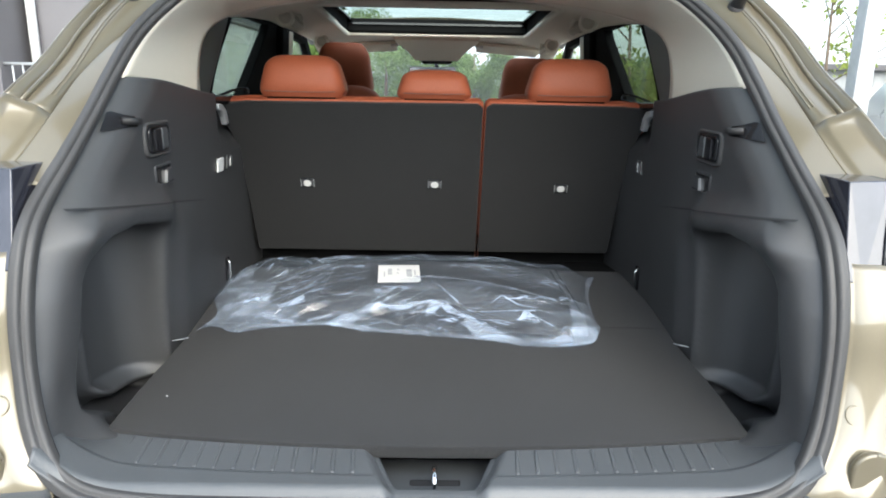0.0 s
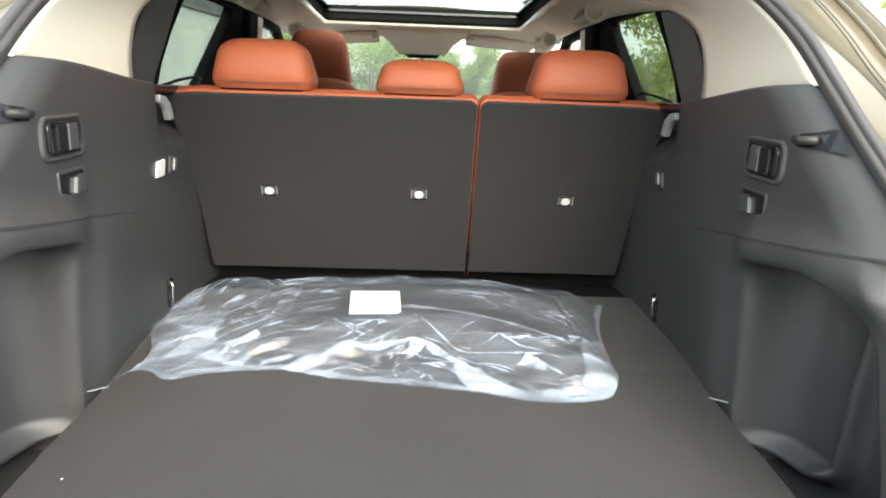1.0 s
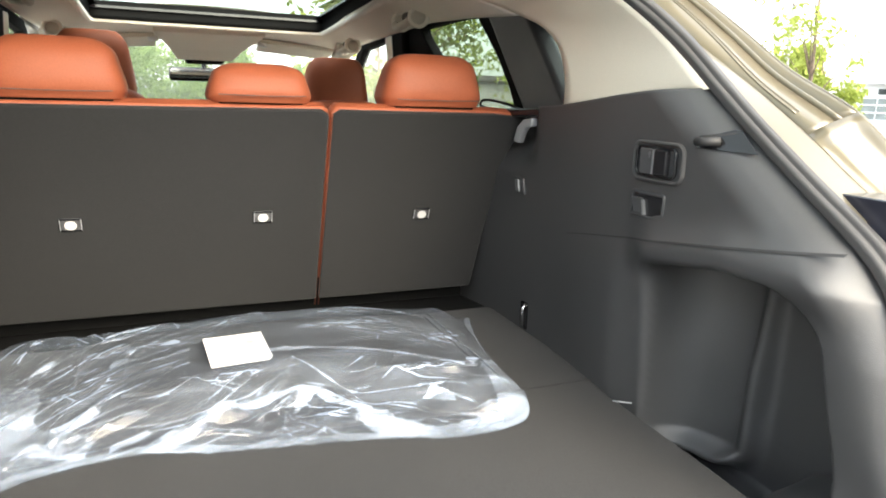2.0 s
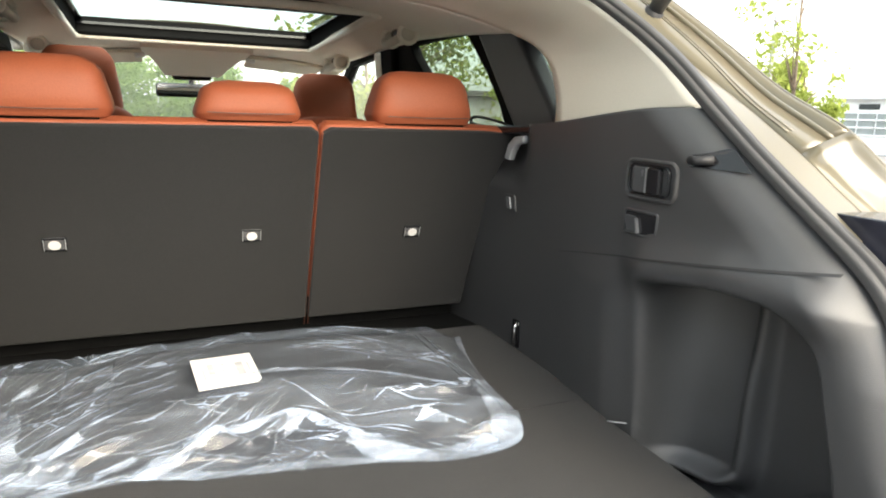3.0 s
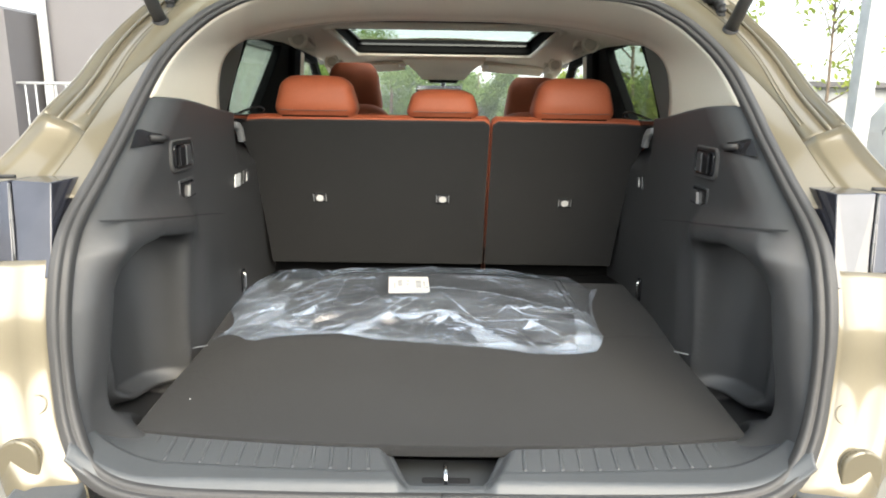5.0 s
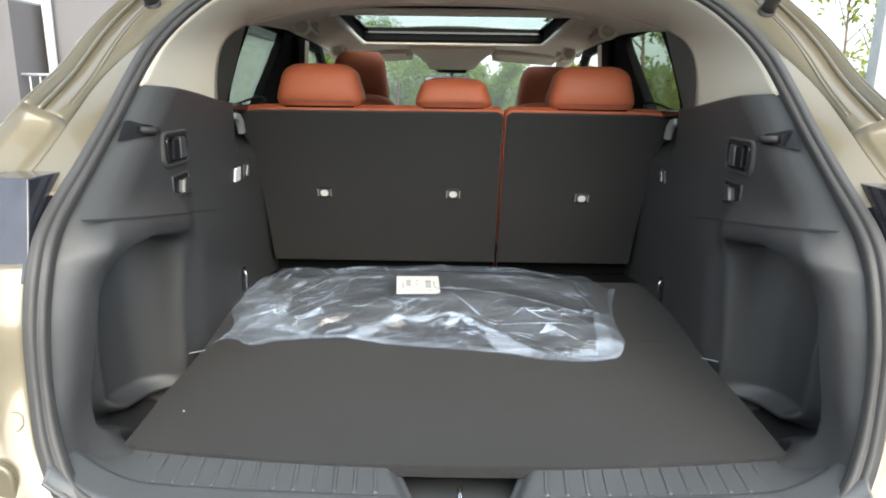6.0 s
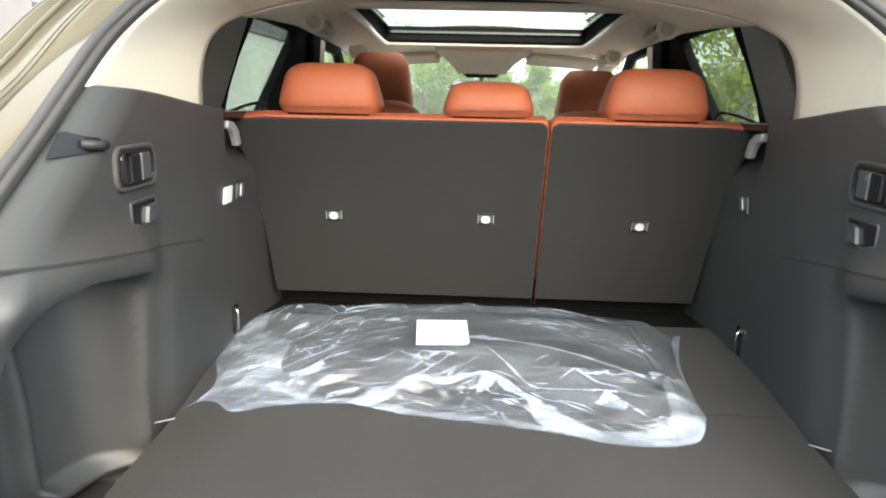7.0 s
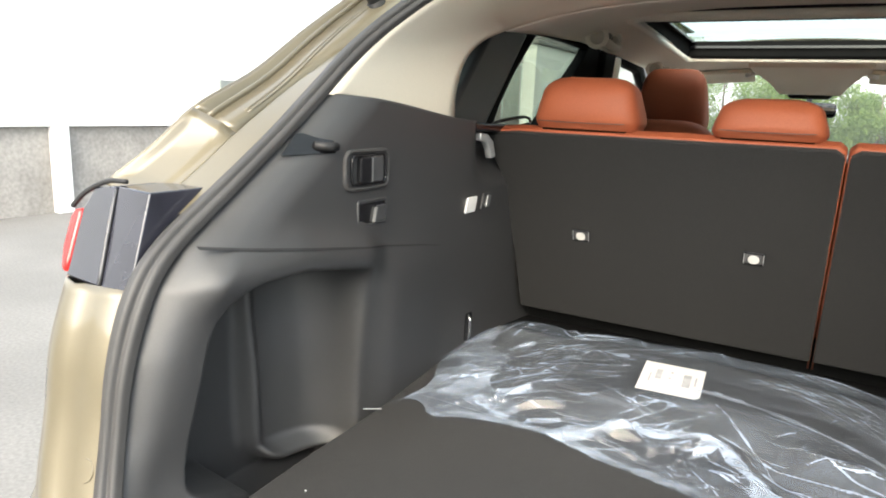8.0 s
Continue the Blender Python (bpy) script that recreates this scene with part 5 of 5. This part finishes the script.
swell = np.array([[0.005 * noise.noise(Vector((x, y, 0)) * 6) + 0.0025 * noise.noise(Vector((x, y, 3)) * 17) for x, y in zip(rx, ry)] for rx, ry in zip(BX.tolist(), BY.tolist())])
slack = np.clip(soft(0.44, 0.30, BY) + 0.9 * soft(-0.18, -0.34, BX) + 0.5 * soft(0.28, 0.38, BX), 0, 1)
BZ = np.maximum(mat_top(BX, BY), tall * np.clip(1 - far / 0.046, 0, 1) + 0.5 * mat_top(BX, BY)) + 0.006
BZ += calm * lift * (0.34 + 0.16 * slack) + (0.25 + 0.75 * slack) * swell
BZ += 0.044 * np.exp(-((BX + 0.45) / 0.075) ** 2 - ((BY - 0.69) / 0.060) ** 2) + 0.020 * np.exp(-((BX + 0.44) / 0.07) ** 2 - ((BY - 0.44) / 0.10) ** 2)
rim = np.minimum(np.minimum(np.minimum(9 * v, 12 * (1 - v)), 18 * u), 11 * (1 - u))
BZ = np.maximum(0.003, BZ * (0.28 + 0.72 * np.clip(rim, 0, 1)))


def sheet(name, keep, up, mat, label):
    """The film's grid where keep is true, raised by up, as one mesh."""
    bm = bmesh.new()
    at = {}
    for j, i in zip(*[a.tolist() for a in np.nonzero(keep)]):
        ring = []
        for p in ((j, i), (j, i + 1), (j + 1, i + 1), (j + 1, i)):
            if p not in at:
                at[p] = bm.verts.new((BX[p], BY[p], FLOOR + BZ[p] + up))
            ring.append(at[p])
        bm.faces.new(ring)
    return part(name, bm, mat, bag, label)


bag = thing("plastic_bag", "crumpled clear plastic bag of black mats lying on the boot floor", "plastic bag", (0, 0.45, FLOOR))
all_of_it = np.ones((NV, NU), dtype=bool)
MX, MY = BX[:-1, :-1], BY[:-1, :-1]
wave = np.array([[noise.noise(Vector((x * 9, y * 14, 7))) for x, y in zip(rx, ry)] for rx, ry in zip(MX.tolist(), MY.tolist())])
sheet("film", all_of_it, 0.0, M_FILM, "crumpled clear film")
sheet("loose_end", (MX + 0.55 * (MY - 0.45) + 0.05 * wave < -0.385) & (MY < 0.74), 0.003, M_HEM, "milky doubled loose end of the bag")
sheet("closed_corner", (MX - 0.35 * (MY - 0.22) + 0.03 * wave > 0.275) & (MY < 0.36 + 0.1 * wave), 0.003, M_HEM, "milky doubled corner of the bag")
# gathered film, whitened further to paint the shine on its crest
sheet("gathered_fold", (far[:-1, :-1] + 0.014 * wave < 0.011), 0.003, M_CREST, "gathered fold along the front, its shine painted white")
# second band: highlight painted white where film is drawn over the upper mat's front edge
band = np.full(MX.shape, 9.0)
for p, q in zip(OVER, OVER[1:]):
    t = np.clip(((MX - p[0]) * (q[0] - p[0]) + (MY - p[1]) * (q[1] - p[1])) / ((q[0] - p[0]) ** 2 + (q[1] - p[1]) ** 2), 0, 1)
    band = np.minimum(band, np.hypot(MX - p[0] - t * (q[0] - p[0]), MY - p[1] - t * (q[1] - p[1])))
sheet("band_highlight", band + 0.010 * wave < 0.0065 * soft(0.30, 0.16, MX) + 0.001, 0.002, M_CREST, "white highlight painted along the upper mat's edge")
# small flat white patches painted in as glints of the sky
for x, y, turn, n, w in GLINTS:
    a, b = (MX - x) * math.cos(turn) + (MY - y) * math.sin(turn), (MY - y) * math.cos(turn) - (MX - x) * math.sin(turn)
    sheet("facet_glint", (np.abs(a) + 0.5 * b < n) & (np.abs(b) < w * (1 - 0.35 * a / n)), 0.0035, M_CREST, "flat white patch painted as a glint on the film")
# white lines laid on the creases in place of their glints
sheet("crease_glints", pinch[:-1, :-1] & (calm[:-1, :-1] > 0.9), 0.0015, M_PINCH, "white lines painted as glints on the film's creases")
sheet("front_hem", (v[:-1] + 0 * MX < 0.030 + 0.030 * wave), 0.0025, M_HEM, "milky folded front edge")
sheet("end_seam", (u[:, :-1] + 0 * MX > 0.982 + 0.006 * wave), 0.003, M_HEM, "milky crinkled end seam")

mats = thing("floor_mats", "stack of folded black rubber mats inside the bag", "floor mats", (0, 0.52, FLOOR))
for x0, x1, y0, y1, share in ((-0.36, 0.35, 0.30, 0.715, 0.80), (-0.28, 0.33, 0.40, 0.69, 0.90)):
    rows = []
    for j in range(61):
        row = []
        for i in range(101):
            a, b = -1 + i / 50, -1 + j / 30
            x = 0.5 * (x0 + x1) + 0.5 * (x1 - x0) * a
            y = 0.5 * (y0 + y1) + 0.5 * (y1 - y0) * b - 0.03 * a
            h = max(0.005, share * float(mat_top(x, y)))
            row.append(Vector((x, y, FLOOR + 0.002 + (h if max(abs(a), abs(b)) < 0.99 else 0.0))))
        rows.append(row)
    part("folded_mat", loft(rows), M_MAT, mats)

paper = thing("paper_label", "white printed paper label in the bag", "label", (-0.087, 0.52, 0.83))
LC, LX, LY = Vector((-0.087, 0.520, 0.8420)), Vector((0.106, 0.016, -0.003)), Vector((-0.008, 0.118, 0.010))


def on_label(a, b, d):
    return LC + LX * a + LY * b + Vector((0, -0.05, 1)).normalized() * d


part("sheet", prism([(-0.5, -0.5), (0.42, -0.5), (0.5, -0.40), (0.5, 0.5), (-0.5, 0.5)], on_label, 0.0006), M_PAPER, paper, "", False)
for a, b, w, h in ((-0.22, 0.10, 0.10, 0.34), (0.24, 0.02, 0.13, 0.44), (-0.02, 0.22, 0.05, 0.08), (-0.03, 0.02, 0.05, 0.06), (-0.35, -0.05, 0.03, 0.30), (0.38, 0.05, 0.03, 0.30)):
    part("print_bar", prism([(a - w / 2, b - h / 2), (a + w / 2, b - h / 2), (a + w / 2, b + h / 2), (a - w / 2, b + h / 2)], lambda p, q, d: on_label(p, q, d + 0.0008), 0.0003), M_INK, paper, "", False)

# ---- outside ----
bm = bmesh.new()
bmesh.ops.create_grid(bm, x_segments=40, y_segments=40, size=400)
lone("ground", bm, M_CONCRETE, "pale worn concrete yard", "ground", "", "structure", False)


def leaf_cloud(blobs, count, size, seed):
    """Leaves as small bent quads, gathered in clumps."""
    rnd = random.Random(seed)
    verts, faces = [], []
    for _ in range(count):
        c, r = rnd.choices(blobs, [b[1] ** 2 for b in blobs])[0]
        d = Vector((rnd.gauss(0, 1), rnd.gauss(0, 1), rnd.gauss(0, 0.8))).normalized() * r * rnd.random() ** 0.45
        p = Vector(c) + d
        k = size * rnd.uniform(0.6, 1.3)
        m = Euler((rnd.uniform(-1.2, 1.2), rnd.uniform(-1.2, 1.2), rnd.uniform(0, 6.3))).to_matrix()
        n = len(verts)
        for x, y, z in ((-0.5, 0, 0), (0, -0.28, 0.08), (0.6, 0, 0), (0, 0.28, 0.08)):
            verts.append(p + m @ (Vector((x, y, z)) * k))
        faces.append((n, n + 1, n + 2, n + 3))
    me = bpy.data.meshes.new("crown")
    me.from_pydata(verts, [], faces)
    return me


def tree(base, height, spread, count, leaf, seed, mat, label, low=0.35, wood=1.0):
    rnd = random.Random(seed)
    t = thing("tree", label, "tree", base, "trees")
    x, y, z = base
    bm = tube([(x, y, z), (x + 0.05, y, z + height * 0.35), (x - 0.04, y + 0.06, z + height * 0.9)], wood * 0.035 * height ** 0.8, 8, None, 0.012)
    blobs = []
    for k in range(13):
        f = low + (0.98 - low) * rnd.random()
        a = rnd.uniform(0, 6.28)
        r = spread * (1.05 - 0.75 * abs(f - 0.55)) * rnd.uniform(0.35, 1.0)
        tip = (x + r * math.cos(a), y + r * math.sin(a), z + height * f)
        bm = tube([(x, y, z + height * (f - 0.15)), (x + 0.5 * r * math.cos(a), y + 0.5 * r * math.sin(a), z + height * (f - 0.05)), tip], wood * 0.012 * height ** 0.7, 5, bm, 0.006)
        blobs.append((tip, spread * rnd.uniform(0.25, 0.5)))
    part("trunk", bm, M_BARK, t)
    me = leaf_cloud(blobs, count, leaf, seed)
    me.materials.append(mat)
    cr = new("crown", me)
    cr.parent = t
    cr.matrix_parent_inverse = Matrix.Translation(-Vector(base))
    return t


k = 0
for x, y, h, sp in ((-13.0, 34, 4.4, 3.4), (-9.6, 32, 4.0, 2.8), (-7.0, 31, 4.0, 2.6), (-4.4, 33, 4.2, 2.6), (-2.4, 31, 3.8, 2.2), (-0.2, 32, 3.3, 2.0), (1.8, 32, 2.9, 1.8), (3.6, 31, 2.6, 1.6), (5.4, 32, 2.4, 1.6), (7.4, 32, 2.1, 1.6), (9.4, 33, 1.9, 1.6), (12.5, 33, 2.2, 2.2)):
    k += 1
    tree((x, y, 0), h, sp, 15000, 0.12, k, M_LEAF, "broad leafy green tree beyond the car park", 0.02)
for x, y, h, sp in ((44.0, 17.0, 6.0, 3.0), (45.0, 11.0, 6.4, 3.2), (44.0, 24.0, 5.4, 3.0)):
    k += 1
    tree((x, y, 0), h, sp, 9000, 0.20, 60 + k, M_LEAF, "round leafy tree behind the house", 0.20)
for x, y, h, sp in ((3.4, 11.2, 3.8, 1.4), (4.7, 12.0, 4.2, 1.5), (6.2, 15.5, 4.2, 1.7)):
    k += 1
    tree((x, y, 0), h, sp, 2600, 0.14, 20 + k, M_YOUNG, "light green leafy tree beside the car", 0.12, 0.6)
for x, y, h, sp, n in ((6.6, 10.6, 4.2, 1.3, 800), (10.0, 7.8, 5.2, 0.8, 600), (8.2, 10.4, 5.0, 0.9, 600), (13.0, 9.9, 2.5, 0.9, 5200), (7.3, 10.9, 4.6, 0.7, 450)):
    k += 1
    tree((x, y, 0), h, sp, n, 0.12, 40 + k, M_YOUNG, "thin young street tree with sparse leaves", 0.30, 0.40)

# grey hall with window, lamp, pipe and railing
hall = thing("grey_building", "tall grey clad building with a white downpipe", "building", (-6, 11, 0))
part("wall", box((-4.9, 12.6, 4.0), (2.6, 6.0, 8.0), 0.01), M_WALLGREY, hall, "", False)
w = part("window", box((-4.16, 9.585, 1.55), (0.98, 0.06, 0.86), 0.01), M_PALEPANE, hall, "window with pale blinds", False)
for dx in (-0.49, -0.17, 0.17, 0.49):
    part("window_bar", box((-4.16 + dx, 9.55, 1.55), (0.03, 0.03, 0.86)), M_STEEL, w, "", False)
part("window_head", box((-4.16, 9.55, 1.98), (1.02, 0.05, 0.04)), M_STEEL, w, "", False)
part("wall_lamp", box((-4.62, 9.55, 2.33), (0.14, 0.08, 0.14), 0.02), M_WHITE, hall, "small white wall lamp")
part("downpipe", tube([(-6.10, 9.50, 0.0), (-6.10, 9.50, 7.8)], 0.07, 10), M_WHITE, hall, "white downpipe")
side = thing("side_building", "lower grey building with a door", "building", (-9, 9, 0))
part("wall", prism([(-7.05, 0), (-6.30, 0), (-6.30, 2.45), (-7.05, 2.62)], lambda a, b, d: Vector((a, 8.9 + d, b)), 3.0), M_WALLGREY, side, "", False)
dr = part("door", box((-6.95, 8.87, 1.0), (0.42, 0.05, 2.0), 0.01), M_WALLGREY, side, "grey door", False)
part("notice", box((-6.72, 8.83, 1.55), (0.05, 0.02, 0.09)), M_WHITE, dr, "white notice", False)
part("wall_lamp", box((-6.98, 8.84, 2.12), (0.14, 0.08, 0.09), 0.02), M_WHITE, side, "small white wall lamp")
fence = thing("railing", "galvanised steel railing by the building", "railing", (-5.9, 9.1, 0), "")
for z in (0.2, 1.42):
    part("rail", tube([(-6.35, 9.0, z), (-5.1, 9.0, z)], 0.022, 8), M_STEEL, fence)
for i in range(9):
    part("baluster", tube([(-6.33 + 0.15 * i, 9.0, 0.0), (-6.33 + 0.15 * i, 9.0, 1.42)], 0.014, 6), M_STEEL, fence)

# white hall and low block wall
hall2 = thing("white_building", "long white rendered building with small square windows", "building", (-16, 6, 0))
part("wall", box((-19.0, 4.0, 5.0), (6.0, 44.0, 10.0)), M_WALLWHITE, hall2, "", False)
for i in range(6):
    w = part("window", box((-15.98, 14.1 + 1.05 * i, 1.45), (0.08, 0.55, 0.55), 0.01), M_PALEPANE, hall2, "small grey window", False)
    part("window_sill", box((-15.93, 14.1 + 1.05 * i, 1.15), (0.14, 0.65, 0.05)), M_WALLWHITE, w, "", False)
low = thing("block_wall", "low weathered grey block wall between white posts", "wall", (-6.9, 3, 0))
part("footing", box((-7.0, 3.0, 0.45), (0.10, 12.0, 0.90)), M_STONE, low, "", False)
part("coping", box((-7.0, 3.0, 0.95), (0.24, 12.1, 0.08), 0.01), M_WALLWHITE, low, "white coping", False)
for i in range(7):
    part("post", box((-6.92, -2.0 + 1.82 * i, 0.52), (0.16, 0.16, 1.04), 0.01), M_WALLWHITE, low, "white post")

yard = thing("garden_wall", "pale rendered boundary wall beside the yard", "wall", (-2.55, 7.5, 0))
part("wall_face", box((-2.55, 7.55, 0.96), (0.14, 3.9, 1.92), 0.01), M_PALE, yard, "", False)
part("cap", box((-2.55, 7.55, 1.94), (0.20, 3.96, 0.04), 0.01), M_CONCRETE, yard, "thin concrete cap", False)

# unseen block, added behind the camera to cut light from the low sky
back = thing("low_sky_blocker", "unseen grey block added behind to hold off low sky light", "building", (0, -15, 0), "", "structure")
part("wall", box((0, -15.0, 2.2), (60.0, 2.0, 4.4)), M_WALLGREY, back, "", False)

# house, lamp post, hut and parked cars on the other side
house = thing("house", "low white house with pale grey roof and a grid window", "house", (28, 14, 0))
part("wall", box((32.0, 12.8, 1.17), (8.0, 16.0, 2.34)), M_WALLWHITE, house, "", False)
part("roof", prism([(27.6, 2.34), (36.4, 2.34), (33.0, 3.80)], lambda a, b, d: Vector((a, 4.4 + d, b)), 16.8, 0.02), M_ROOFING, house, "pale grey pitched roof", False)
part("gutter", tube([(27.62, 4.4, 2.34), (27.62, 21.2, 2.34)], 0.06, 8), M_WALLWHITE, house, "white gutter")
part("downpipe", tube([(27.92, 17.1, 0.0), (27.92, 17.1, 2.3)], 0.06, 8), M_WALLWHITE, house, "white downpipe")
part("sign_board", box((27.97, 18.75, 1.98), (0.06, 0.90, 0.22), 0.01), M_WINDOW, house, "small dark sign board", False)
for i in range(3):
    for j in range(3):
        w = part("window", box((27.98, 17.95 + 0.83 * i, 0.93 + 0.32 * j), (0.06, 0.74, 0.24), 0.01), M_PALEPANE, house, "grey window pane", False)
        part("window_frame", box((27.96, 17.95 + 0.83 * i, 0.79 + 0.32 * j), (0.10, 0.80, 0.05)), M_WALLWHITE, w, "", False)
pole = thing("lamp_post", "slim grey street lamp post", "lamp post", (12.0, 10.05, 0))
part("mast", tube([(12.0, 10.05, 0.0), (12.0, 10.05, 7.5)], 0.06, 10, None, 0.04), M_STEEL, pole)
part("foot", tube([(12.0, 10.05, 0.0), (12.0, 10.05, 0.5)], 0.09, 10), M_STEEL, pole)
post = thing("steel_column", "grey square steel column", "column", (5.0, 7.0, 0))
part("shaft", box((5.02, 7.0, 2.6), (0.20, 0.20, 5.2), 0.01), M_STEEL, post)
part("base_plate", box((5.02, 7.0, 0.01), (0.36, 0.36, 0.02), 0.003), M_STEEL, post)
shed = thing("grey_shed", "low grey shed with dark eaves", "shed", (8.2, 12, 0))
part("wall", box((8.6, 13.4, 0.80), (6.4, 1.4, 1.6)), M_STEEL, shed, "", False)
part("roof", box((8.6, 13.3, 1.66), (6.8, 1.8, 0.12), 0.02), M_WALLGREY, shed, "dark flat roof", False)


def parked_car(base, turn, mat, label):
    c = thing("parked_car", label, "car", (0, 0, 0), "parked cars")
    prof = [(-2.1, 0.35), (2.1, 0.35), (2.12, 0.62), (1.95, 0.78), (1.15, 0.90), (0.55, 1.38), (-0.95, 1.42), (-1.75, 0.98), (-2.1, 0.86)]
    part("body", prism(prof, lambda a, b, d: Vector((a, (-0.85 + 1.7 * d) * (1 - 0.16 * step(0.9, 1.4, b)), b)), 1.0, 0.05), mat, c)
    for e in (1, -1):
        part("side_window", prism([(-1.45, 0.95), (0.95, 0.93), (0.48, 1.30), (-0.90, 1.33)], lambda a, b, d: Vector((a, e * (0.80 - 0.12 * step(0.9, 1.4, b) + d), b)), 0.03), M_WINDOW, c, "dark side windows", False)
        for x in (-1.3, 1.3):
            w = part("wheel", tube([(x, e * 0.70, 0.32), (x, e * 0.87, 0.32)], 0.32, 20), M_TYRE, c, "black tyre")
            part("rim", tube([(x, e * 0.86, 0.32), (x, e * 0.885, 0.32)], 0.20, 16), M_STEEL, w)
        part("tail_lamp", box((-2.08, e * 0.62, 0.80), (0.08, 0.30, 0.12), 0.02), M_RED, c, "red tail lamp")
    part("rear_window", prism([(-1.72, 1.0), (-0.98, 1.40), (-0.96, 1.42), (-1.74, 1.02)], lambda a, b, d: Vector((a - 0.02, -0.6 + 1.2 * d, b)), 1.0), M_WINDOW, c, "dark rear window", False)
    c.matrix_basis = pose(*base, 0, 0, turn)


parked_car((7.4, 8.6, 0), 75, M_CARPAINT, "silver parked car with red tail lamps")
parked_car((14.6, 6.6, 0), 20, M_CARPAINT, "silver parked car by the house")
